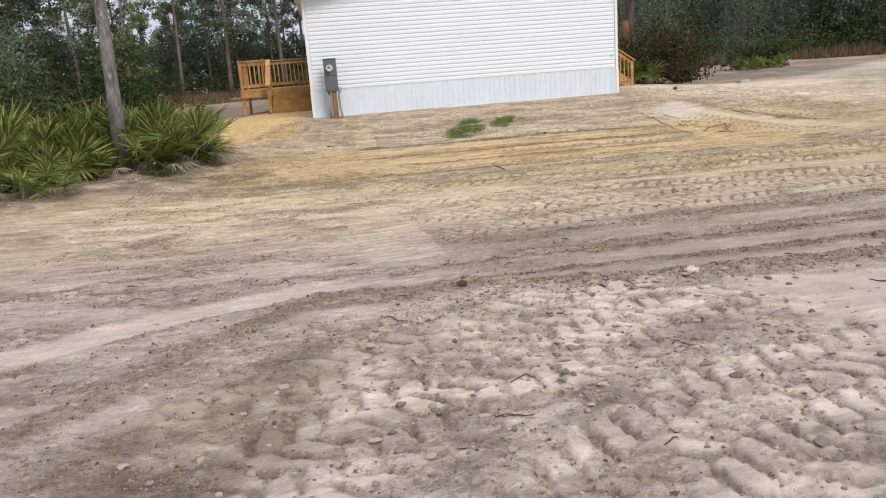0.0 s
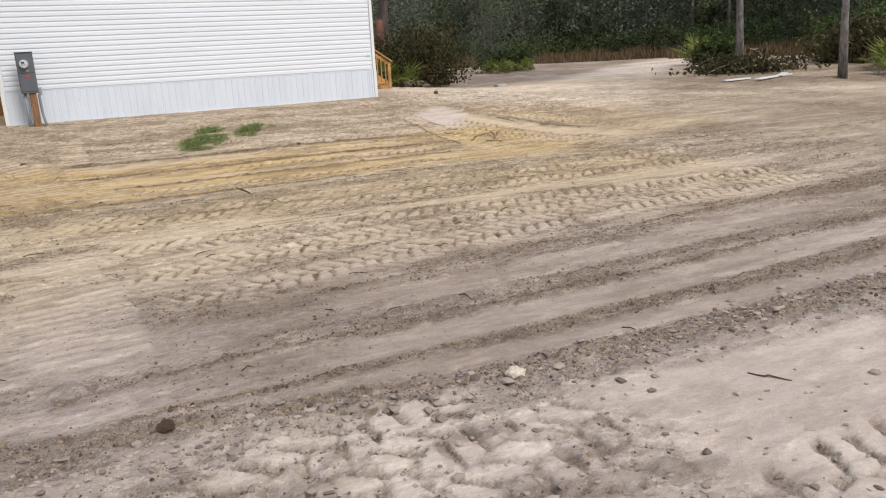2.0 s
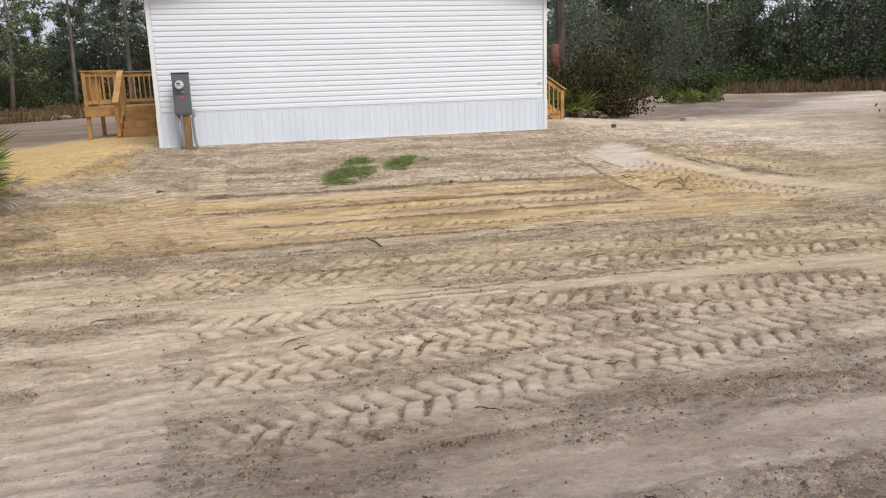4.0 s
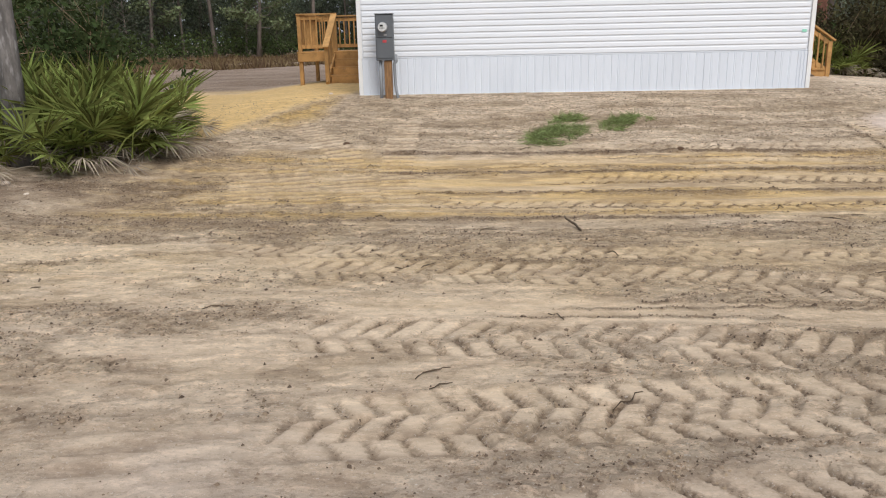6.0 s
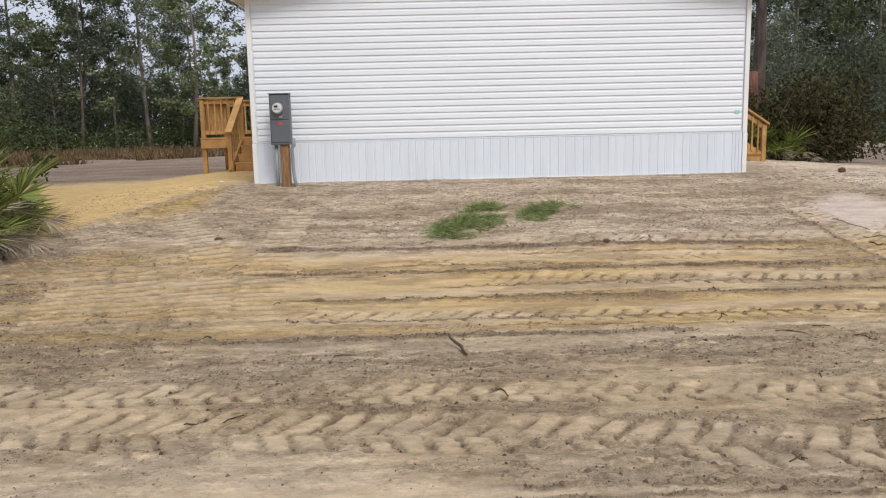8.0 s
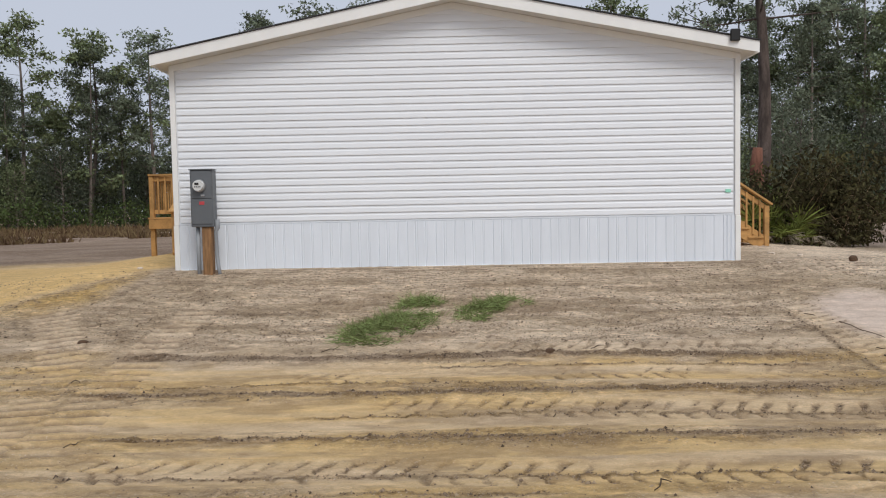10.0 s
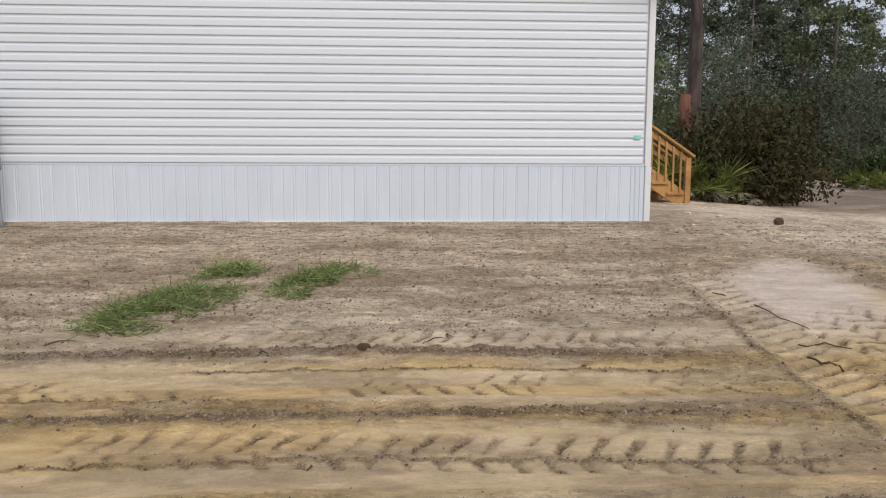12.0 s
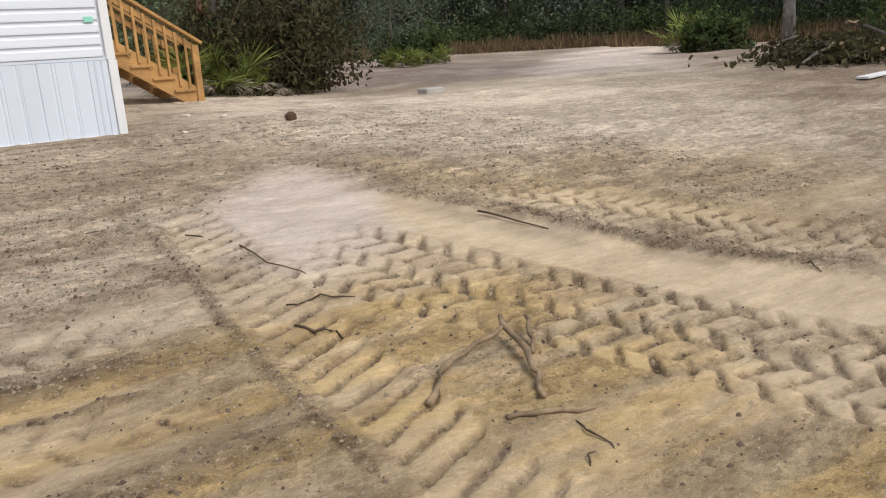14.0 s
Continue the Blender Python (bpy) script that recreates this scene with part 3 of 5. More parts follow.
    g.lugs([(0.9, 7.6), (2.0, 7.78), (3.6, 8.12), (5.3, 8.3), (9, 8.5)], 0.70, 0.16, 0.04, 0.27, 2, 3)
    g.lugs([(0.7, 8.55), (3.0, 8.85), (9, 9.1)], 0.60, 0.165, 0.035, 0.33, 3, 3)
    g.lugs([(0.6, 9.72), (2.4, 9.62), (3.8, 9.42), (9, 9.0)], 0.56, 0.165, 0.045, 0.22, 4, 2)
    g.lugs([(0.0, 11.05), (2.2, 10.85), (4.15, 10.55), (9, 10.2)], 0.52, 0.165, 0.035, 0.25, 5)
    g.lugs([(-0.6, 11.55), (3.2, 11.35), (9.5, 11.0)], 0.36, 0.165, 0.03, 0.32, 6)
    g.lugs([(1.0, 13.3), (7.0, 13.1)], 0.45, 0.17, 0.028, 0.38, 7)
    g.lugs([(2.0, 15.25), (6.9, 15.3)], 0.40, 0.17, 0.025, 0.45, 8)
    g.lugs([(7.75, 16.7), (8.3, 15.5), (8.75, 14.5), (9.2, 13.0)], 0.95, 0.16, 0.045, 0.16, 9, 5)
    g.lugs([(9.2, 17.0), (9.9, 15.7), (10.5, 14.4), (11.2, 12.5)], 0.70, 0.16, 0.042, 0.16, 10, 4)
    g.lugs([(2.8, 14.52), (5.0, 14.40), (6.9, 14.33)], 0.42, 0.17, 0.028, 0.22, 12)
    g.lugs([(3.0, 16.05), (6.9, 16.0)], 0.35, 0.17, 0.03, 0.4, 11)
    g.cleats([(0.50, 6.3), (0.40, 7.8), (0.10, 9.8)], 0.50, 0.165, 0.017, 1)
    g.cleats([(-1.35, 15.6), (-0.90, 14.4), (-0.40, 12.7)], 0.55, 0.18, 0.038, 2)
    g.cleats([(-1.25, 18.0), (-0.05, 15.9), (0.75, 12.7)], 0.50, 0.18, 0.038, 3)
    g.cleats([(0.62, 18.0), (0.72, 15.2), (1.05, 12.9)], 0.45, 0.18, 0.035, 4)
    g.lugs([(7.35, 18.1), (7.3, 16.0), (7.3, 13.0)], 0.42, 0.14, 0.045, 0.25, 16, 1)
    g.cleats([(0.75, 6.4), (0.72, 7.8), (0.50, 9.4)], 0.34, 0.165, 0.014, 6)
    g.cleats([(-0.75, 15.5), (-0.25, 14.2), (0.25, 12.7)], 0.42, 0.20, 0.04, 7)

    # thin blade lines
    for y0, x0, x1 in ((14.32, 2.2, 7.0), (13.15, 1.0, 6.5), (15.05, 0.6, 4.2), (12.85, 2.4, 4.4), (10.1, 2.0, 5.5), (10.2, 2.4, 5.0), (15.5, 3.0, 6.9), (12.0, -0.5, 3.0), (9.95, 1.6, 4.0)):
        g.ridge([(x0, y0), ((x0 + x1) / 2, y0 + 0.03), (x1, y0 - 0.04)], 0.034, 0.003, 0.40, int(10 * y0) % 17)

    # crumb ridges
    g.ridge([(-2.4, 2.7), (-1.67, 3.53), (-1.07, 4.38), (-0.6, 5.0), (-0.12, 5.62), (0.8, 5.42), (2.5, 5.05), (4.0, 5.0), (10, 4.9)], 0.22, 0.09, 0.42, 1)
    g.ridge([(0.3, 5.63), (2.3, 5.6), (4.4, 5.55), (10, 5.7)], 0.06, 0.035, 0.6, 2)
    g.ridge([(0.3, 6.1), (1.4, 6.22), (4.4, 6.2), (10, 6.75)], 0.06, 0.035, 0.6, 3)
    g.ridge([(1.7, 7.2), (4.5, 7.5), (10, 8.1)], 0.06, 0.025, 0.5, 4)
    g.ridge([(-1.6, 12.35), (0.5, 12.5), (2.5, 12.62), (4.6, 12.58)], 0.09, 0.02, 0.55, 5)
    g.ridge([(0.9, 13.86), (2.9, 13.83), (6.9, 13.85)], 0.06, 0.016, 0.62, 6)
    g.ridge([(0.3, 14.9), (2.7, 14.82), (6.8, 14.85)], 0.075, 0.018, 0.66, 7)
    g.ridge([(0.2, 15.95), (2.0, 15.8), (4.5, 15.85), (6.95, 15.70)], 0.11, 0.020, 0.66, 8)
    g.ridge([(0.75, 17.45), (2.4, 17.35)], 0.08, 0.03, 0.6, 9)
    g.ridge([(7.08, 18.0), (7.03, 16.0), (7.02, 14.2)], 0.05, 0.02, 0.4, 10)
    g.ridge([(9.1, 16.9), (9.5, 15.5), (10.1, 14.4)], 0.08, 0.03, 0.6, 11)
    g.ridge([(7.75, 15.2), (8.05, 14.7)], 0.25, 0.03, 0.5, 12)
    g.ridge([(-2.4, 12.9), (-1.6, 13.6), (-1.2, 14.6)], 0.25, 0.05, 0.5, 13)

    # pressed soil dries to a pale crust
    g.pale = np.maximum(g.pale, (1 - 0.6 * step(0.15, 0.35, damp)) * 0.26 * g.calm * (0.55 + 0.7 * fbm(x * 3, y * 6, 140, 3)))

    # clods and grain of the surface
    loose = np.clip(g.rough * (1 - 0.92 * g.calm), 0, 1)
    clod = np.maximum(0, fbm(x * 7, y * 9, 90, 2) - 0.45) * 0.12 + np.maximum(0, vnoise(x * 17, y * 21, 92) - 0.45) * 0.06 + np.maximum(0, vnoise(x * 31, y * 34, 93) - 0.5) * 0.035
    g.z += 0.5 * loose * clod + 0.012 * (fbm(x * 2.3, y * 4.5, 94, 3) - 0.5) * (1 - 0.6 * g.calm)
    g.z += 0.05 * (fbm(x * 0.45, y * 0.6, 96, 2) - 0.5)
    g.loam_and_shade = np.maximum(g.loam_and_shade, 0.80 * damp)
    # crevices between cracked clods and flakes: sunk a little, their shade painted dark brown
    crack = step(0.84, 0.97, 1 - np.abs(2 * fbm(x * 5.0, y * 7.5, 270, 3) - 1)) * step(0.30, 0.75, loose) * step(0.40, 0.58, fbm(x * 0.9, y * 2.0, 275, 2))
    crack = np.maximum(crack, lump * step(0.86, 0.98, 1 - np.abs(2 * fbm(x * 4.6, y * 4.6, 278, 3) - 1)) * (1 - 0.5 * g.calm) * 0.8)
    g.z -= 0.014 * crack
    g.loam_and_shade = np.maximum(g.loam_and_shade, 0.40 * crack)
    g.loose = loose
    g.loam_and_shade = np.maximum(g.loam_and_shade, 0.60 * loose * step(0.54, 0.68, fbm(x * 5, y * 9, 98, 4)))
    # leaf litter under the palmettos
    litter = g.patch(-3.3, 14.3, 2.1, 1.5, 20)
    g.loam_and_shade = np.maximum(g.loam_and_shade, 0.75 * litter * step(0.3, 0.6, fbm(x * 4, y * 4, 99)))
    g.loam_and_shade = np.maximum(g.loam_and_shade, 0.50 * g.patch(-2.4, 13.7, 0.8, 1.3, 15) * step(0.3, 0.55, fbm(x * 3, y * 4, 103, 3)))
    g.z += litter * 0.05 * fbm(x * 6, y * 6, 101)

    # beyond the yard: sandy drive, trodden flats, woodland floor
    r = np.hypot(x - 3, y - 10)
    lane = np.interp(y, [12, 20, 24, 30, 39, 46, 60], [16, 15.5, 17.5, 24, 34, 43, 60])
    drive = step(3.4, 1.8, np.abs(x - lane + 1.5 * wob) / np.interp(y, [15, 30, 47], [1.0, 1.1, 1.2])) * step(19, 23, y) * step(52, 46, y)
    g.pale = np.maximum(g.pale, drive * (0.25 + 1.0 * step(0.35, 0.65, fbm(x * 0.5, y * 1.6, 104))))
    out = step(13, 16, x) * step(60, 40, y) * (1 - 0.7 * drive)
    g.loam_and_shade = np.maximum(g.loam_and_shade, out * 0.28)
    g.loam_and_shade = np.maximum(g.loam_and_shade, 0.75 * out * step(0.38, 0.56, fbm((x + y) * 0.8, (x - y) * 0.22, 110, 4)))
    g.pale = g.pale * (1 - 0.5 * out)
    g.z += 0.10 * out * (fbm(x * 0.9, y * 1.8, 112, 3) - 0.5)
    g.pale = np.maximum(g.pale, 0.7 * g.patch(17.8, 16.3, 3.2, 0.55, -20))
    worn = step(21.5, 23.5, y - 0.1 * (x - 12)) * step(10.0, 11.5, x) * (1 - np.maximum(drive, sand)) * step(60, 45, y)
    g.loam_and_shade = np.maximum(g.loam_and_shade, worn * (0.24 + 0.45 * step(0.35, 0.6, fbm((x + y) * 0.25, (x - y) * 1.1, 114, 4))))
    g.pale = g.pale * (1 - 0.75 * worn)
    grey = step(25, 29, y + 0.25 * np.maximum(0, x - 8) - 4 * step(1, -1, x) + 1.5 * wob) * step(66, 44, y) * step(-40, -8, x) * step(48, 30, x)
    g.pink = np.maximum(g.pink, grey * 0.7)
    g.loam_and_shade = np.maximum(g.loam_and_shade, grey * (1 - drive) * (0.10 + 0.75 * step(0.35, 0.7, fbm(x * 0.25, y * 1.3, 107, 4))))
    woods = np.maximum(step(42, 52, y - 0.25 * np.maximum(0, x - 8) + 3 * wob), step(24, 31, np.abs(x - 4 - 0.55 * (y - 20)) + 4 * wob) * step(14, 22, y + 0.1 * x))
    woods = np.maximum(woods, step(-4.2, -5.6, x + wob + 0.15 * (y - 12)) * step(8, 13, y) * step(20, 16.5, y))
    woods = woods * (1 - drive)
    g.loam_and_shade = np.maximum(g.loam_and_shade, woods * 0.65)
    open_ground = 1 - 0.8 * woods
    g.yellow, g.pink, g.pale = g.yellow * open_ground, g.pink * open_ground, g.pale * open_ground
    rim = 26.6 + 0.35 * np.minimum(0, x)
    beyond = step(0, 1.6, y - rim + wob) * step(1.0, -0.5, x) * step(62, 45, y)
    g.loam_and_shade = np.maximum(g.loam_and_shade, beyond * (0.68 + 0.25 * step(0.35, 0.6, fbm(x * 0.4, y * 0.9, 122, 4))))
    g.pale, g.pink = g.pale * (1 - 0.8 * beyond), np.maximum(g.pink, 0.8 * beyond)
    orange = step(-0.3, -0.9, x + 0.5 * np.maximum(0, 20.3 - y) + 0.5 * wob) * step(15.4, 16.8, y + wob) * step(0.8, -0.6, y - rim + 1.5 * wob) * step(-7.6, -6.2, x + 1.2 * wob) * (1 - woods)
    g.yellow = np.maximum(g.yellow * (1 - orange), orange * (0.85 + 0.3 * fbm(x * 1.5, y * 3, 120)))
    g.pink, g.loam_and_shade, g.pale = g.pink * (1 - orange), g.loam_and_shade * (1 - 0.85 * orange), np.maximum(g.pale * (1 - orange), 0.32 * orange)
    g.loose = g.loose * (1 - 0.7 * orange)
    g.z = g.z * (1 - 0.85 * step(19.3, 19.75, y) * step(21.5, 20.6, y) * step(-0.9, -0.4, x) * step(8.0, 7.5, x))
    fade = step(60, 25, r)
    return g, lie(x, y) + g.z * fade


def spaced(lo, fine_lo, fine_hi, hi, cell):
    """Grid lines: even in the middle, growing outwards."""
    mid = np.arange(fine_lo, fine_hi, cell)
    out_hi, out_lo = [mid[-1]], [mid[0]]
    d = cell
    while out_hi[-1] < hi:
        d *= 1.07
        out_hi.append(out_hi[-1] + d)
    d = cell
    while out_lo[-1] > lo:
        d *= 1.07
        out_lo.append(out_lo[-1] - d)
    return np.concatenate([out_lo[:0:-1], mid, out_hi[1:]])


def build_ground():
    gx = spaced(-900, -1.9, 10.2, 900, 0.020)
    gy = spaced(-400, 2.4, 17.4, 1400, 0.020)
    X, Y = np.meshgrid(gx, gy)
    g, Z = survey(X.ravel(), Y.ravel())
    n, m = len(gx), len(gy)
    co = np.stack([X.ravel(), Y.ravel(), Z], 1)
    i = np.arange((n - 1) * (m - 1))
    a = (i // (n - 1)) * n + i % (n - 1)
    quads = np.stack([a, a + 1, a + n + 1, a + n], 1)
    me = bpy.data.meshes.new("ground")
    me.vertices.add(len(co))
    me.vertices.foreach_set("co", co.ravel())
    me.loops.add(quads.size)
    me.loops.foreach_set("vertex_index", quads.ravel().astype(np.int32))
    me.polygons.add(len(quads))
    me.polygons.foreach_set("loop_start", np.arange(0, quads.size, 4, dtype=np.int32))
    me.polygons.foreach_set("use_smooth", np.ones(len(quads), bool))
    me.update(calc_edges=True)
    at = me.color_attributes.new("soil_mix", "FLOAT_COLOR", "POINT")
    at.data.foreach_set("color", np.clip(np.stack([g.yellow, g.pink, g.loam_and_shade, g.pale], 1), 0, 1).ravel())
    lo = me.attributes.new("soil_loose", "FLOAT", "POINT")
    lo.data.foreach_set("value", np.clip(g.loose, 0, 1).astype(np.float32))
    me.materials.append(SOIL)
    ob = new("ground", me)
    tagged(ob, "graded sandy building yard with tyre ruts and loose clods", "ground", kind="structure")
    # loose crumbs where the soil is broken up
    r = np.random.default_rng(5)
    yard = (co[:, 0] > -3.2) & (co[:, 0] < 11.5) & (co[:, 1] > 2) & (co[:, 1] < 19.8)
    cell = np.outer(np.gradient(gy), np.gradient(gx)).ravel()
    w = np.where(yard & ~((co[:, 1] < 4.6) & (r.random(len(co)) < 0.6)), np.clip(0.05 + g.rough * (1 - 0.95 * g.calm), 0, 1) ** 2.8 * (0.06 + g.loam_and_shade), 0) * cell
    pick = r.choice(len(w), 110000, p=w / w.sum())
    p = co[pick] + np.stack([r.uniform(-0.011, 0.011, len(pick)), r.uniform(-0.011, 0.011, len(pick)), 0 * pick], 1)
    size = np.clip(0.0046 * (1 - r.random(len(pick))) ** -0.36, 0, 0.015)
    octa = np.array([(1, 0, -0.2), (0, 1, -0.2), (-1, 0, -0.2), (0, -1, -0.2), (0, 0, 0.75)], float)
    v = octa[None] * size[:, None, None] * r.uniform(0.55, 1.45, (len(pick), 5, 1))
    turn = r.uniform(0, 6.28, len(pick))
    c, q = np.cos(turn)[:, None], np.sin(turn)[:, None]
    v = np.stack([v[..., 0] * c - v[..., 1] * q, v[..., 0] * q + v[..., 1] * c, v[..., 2] + 0.3 * v[..., 0] * c], -1)
    v += p[:, None] + np.array([0, 0, 0.002])
    f = np.array([(0, 1, 4), (1, 2, 4), (2, 3, 4), (3, 0, 4)])
    cm = bpy.data.meshes.new("soil_crumbs")
    tri = (f[None] + 5 * np.arange(len(pick))[:, None, None]).reshape(-1, 3)
    cm.vertices.add(len(pick) * 5)
    cm.vertices.foreach_set("co", v.ravel())
    cm.loops.add(tri.size)
    cm.loops.foreach_set("vertex_index", tri.ravel().astype(np.int32))
    cm.polygons.add(len(tri))
    cm.polygons.foreach_set("loop_start", np.arange(0, tri.size, 3, dtype=np.int32))
    cm.update(calc_edges=True)
    cm.materials.append(CRUMB)
    tagged(new("soil_crumbs", cm), "loose brown crumbs of soil lying on the sand", "soil", kind="stuff")


build_ground()


def scatter_clods(n, seed):
    """Clods thrown up along the lower ridge and over the churned ground at the start."""
    r = np.random.default_rng(seed)
    k = n // 2
    u = r.uniform(0, 1, k)
    x = np.concatenate([0.2 + 8.5 * u, r.normal(1.1, 1.2, n - k)])
    y = np.concatenate([5.22 - 0.20 * step(0.0, 0.3, u) - 0.05 * u + r.normal(0, 0.13, k), r.normal(3.5, 0.95, n - k)])
    z = survey(x, y)[1]
    size = np.clip(0.008 * (1 - r.random(n)) ** -0.38, 0, 0.028)
    geo = Geo()
    bm = bmesh.new()
    bmesh.ops.create_icosphere(bm, subdivisions=1, radius=1)
    bm.verts.index_update()
    base = np.array([tuple(v.co) for v in bm.verts])
    faces = np.array([[v.index for v in f.verts] for f in bm.faces])
    bm.free()
    m = len(base)
    v = base[None] * r.uniform(0.6, 1.25, (n, m, 1)) * size[:, None, None] * r.uniform(0.6, 1.3, (n, 1, 3)) * (1.15, 1.15, 0.5)
    v = v + np.stack([x, y, z + 0.22 * size], 1)[:, None]
    geo.add(v.reshape(-1, 3), (faces[None] + m * np.arange(n)[:, None, None]).reshape(-1, 3).tolist())
    tagged(part("loose_clods", geo, CLODS), "pale and brown clods of dried soil along the ruts", "soil", kind="stuff")


scatter_clods(2600, 15)


def ground_z(x, y):
    return float(survey(np.array([float(x)]), np.array([float(y)]))[1][0])


# ---- the house: gable end of a white prefabricated home ----
HX0, HX1, HY0, HY1 = -0.42, 7.555, 19.92, 38.0
SKIRT_TOP, EAVE, RIDGE = 1.06, 3.28, 4.07
MIDX = (HX0 + HX1) / 2
house = thing("house", "white vinyl-sided prefabricated house with a low gable roof", "house")


def roof_under(x):
    return EAVE + (RIDGE - EAVE) * (1 - abs(x - MIDX) / (MIDX - HX0))


def build_house():
    wall = Geo()
    wall.add([(HX0, HY0, 0.3), (HX1, HY0, 0.3), (HX1, HY0, EAVE), (MIDX, HY0, RIDGE), (HX0, HY0, EAVE),
              (HX0, HY0 + 0.15, 0.3), (HX1, HY0 + 0.15, 0.3), (HX1, HY0 + 0.15, EAVE), (MIDX, HY0 + 0.15, RIDGE), (HX0, HY0 + 0.15, EAVE)],
             [(0, 1, 2, 3, 4), (9, 8, 7, 6, 5), (0, 5, 6, 1), (1, 6, 7, 2), (2, 7, 8, 3), (3, 8, 9, 4), (4, 9, 5, 0)])
    gable = part("gable_wall", wall, VINYL, house)
    for x in (HX0, HX1 - 0.15):
        part("side_wall", Geo().box((x, HY0 + 0.15, 0.3), (x + 0.15, HY1, EAVE + 0.02)), VINYL, house)
    part("back_wall", Geo().box((HX0 + 0.15, HY1 - 0.15, 0.3), (HX1 - 0.15, HY1, EAVE)), VINYL, house)
    # lapped siding, one course after another
    lap = 0.1016
    z = SKIRT_TOP + 0.012
    while z < RIDGE - 0.03:
        top = min(z + lap, RIDGE)
        xs = []
        for zz in (z, top):
            half = (MIDX - HX0) if zz <= EAVE else (MIDX - HX0) * max(0.0, (RIDGE - zz) / (RIDGE - EAVE))
            half = min(half, MIDX - HX0 - 0.075)
            xs.append((MIDX - half, MIDX + half))
        (a0, a1), (b0, b1) = xs
        y0 = HY0 - 0.003
        prof = [(z, y0 - 0.002), (z + 0.002, y0 - 0.016), (z + 0.014, y0 - 0.0165), (z + lap * 0.62, y0 - 0.0125), (z + lap * 0.74, y0 - 0.006), (top, y0 - 0.0035)]
        v, f = [], []
        for zz, yy in prof:
            u = (min(zz, top) - z) / max(1e-6, top - z)
            v += [(a0 + (b0 - a0) * u, yy, min(zz, top)), (a1 + (b1 - a1) * u, yy, min(zz, top))]
        for k in range(len(prof) - 1):
            f.append((2 * k, 2 * k + 1, 2 * k + 3, 2 * k + 2))
        gq = Geo()
        gq.add(v, f)
        part("siding_course", gq, VINYL, gable)
        z += lap
    # side walls: lapped too
    for sx, out in ((HX0, -1), (HX1, 1)):
        gq = Geo()
        z = SKIRT_TOP + 0.012
        while z < EAVE - 0.05:
            gq.add([(sx + out * 0.016, HY0 + 0.09, z), (sx + out * 0.016, HY1, z), (sx + out * 0.004, HY1, z + lap), (sx + out * 0.004, HY0 + 0.09, z + lap),
                    (sx + out * 0.001, HY0 + 0.09, z), (sx + out * 0.001, HY1, z)], [(0, 1, 2, 3), (0, 4, 5, 1)])
            z += lap
        part("side_siding", gq, VINYL, house)
    for x in (HX0 - 0.022, HX1 - 0.075 + 0.022):
        part("corner_trim", Geo().box((x, HY0 - 0.028, SKIRT_TOP - 0.02), (x + 0.075, HY0 + 0.07, EAVE + 0.01), c=0.006), TRIM, house)
    for x in (HX0 - 0.03, HX1 - 0.045):
        part("skirting_corner", Geo().box((x, HY0 - 0.03, 0.22), (x + 0.075, HY0 + 0.07, SKIRT_TOP - 0.02), c=0.006), TRIM, house)
    part("skirting_top_rail", Geo().box((HX0 + 0.05, HY0 - 0.012, SKIRT_TOP - 0.020), (HX1 - 0.05, HY0, SKIRT_TOP + 0.011), c=0.003), SKIRT, house)
    part("skirting_bottom_rail", Geo().box((HX0 + 0.05, HY0 - 0.032, 0.24), (HX1 - 0.05, HY0, 0.40), c=0.004), TRIM, house)
    # ribbed skirting panels
    skirting = part("skirting", Geo().box((HX0 + 0.045, HY0 - 0.006, 0.25), (HX1 - 0.045, HY0 - 0.001, SKIRT_TOP - 0.022)), SKIRT, house)
    x, pw = HX0 + 0.05, 0.406
    while x < HX1 - 0.06:
        x2 = min(x + pw, HX1 - 0.05)
        xs = np.array([0, .006, .010, .10, .108, .116, .124, .135, .143, .151, .245, .253, .261, .27, .278, .286, .38, .396, .406]) / 0.406
        ys = 0.6 * np.array([0, 0, .014, .014, .005, .005, .014, .014, .005, .014, .014, .005, .005, .014, .005, .014, .014, .014, .002])
        v, f = [], []
        for a, b in zip(xs, ys):
            px = x + a * (x2 - x)
            v += [(px, HY0 - 0.008 - b, 0.25), (px, HY0 - 0.008 - b, SKIRT_TOP - 0.02)]
        for k in range(len(xs) - 1):
            f.append((2 * k, 2 * k + 2, 2 * k + 3, 2 * k + 1))
        gq = Geo()
        gq.add(v, f)
        part("skirting_panel", gq, SKIRT, skirting)
        x += pw
    # roof
    ox, oy = 0.16, 0.30
    slope = (RIDGE - EAVE) / (MIDX - HX0)
    for side in (-1, 1):
        ex = MIDX + side * (MIDX - HX0 + ox)
        ez = EAVE - slope * ox
        y0, y1 = HY0 - oy, HY1 + oy
        slab = Geo()
        slab.add([(MIDX, y0 + 0.02, RIDGE + 0.015), (ex, y0 + 0.02, ez + 0.015), (ex, y1, ez + 0.015), (MIDX, y1, RIDGE + 0.015),
                  (MIDX, y0 + 0.02, RIDGE + 0.155), (ex, y0 + 0.02, ez + 0.155), (ex, y1, ez + 0.155), (MIDX, y1, RIDGE + 0.155)],
                 [(0, 1, 2, 3), (4, 7, 6, 5), (0, 4, 5, 1), (1, 5, 6, 2), (2, 6, 7, 3)])
        part("roof_deck", slab, SOFFIT, house)
        sh = Geo()
        o = side * 0.03
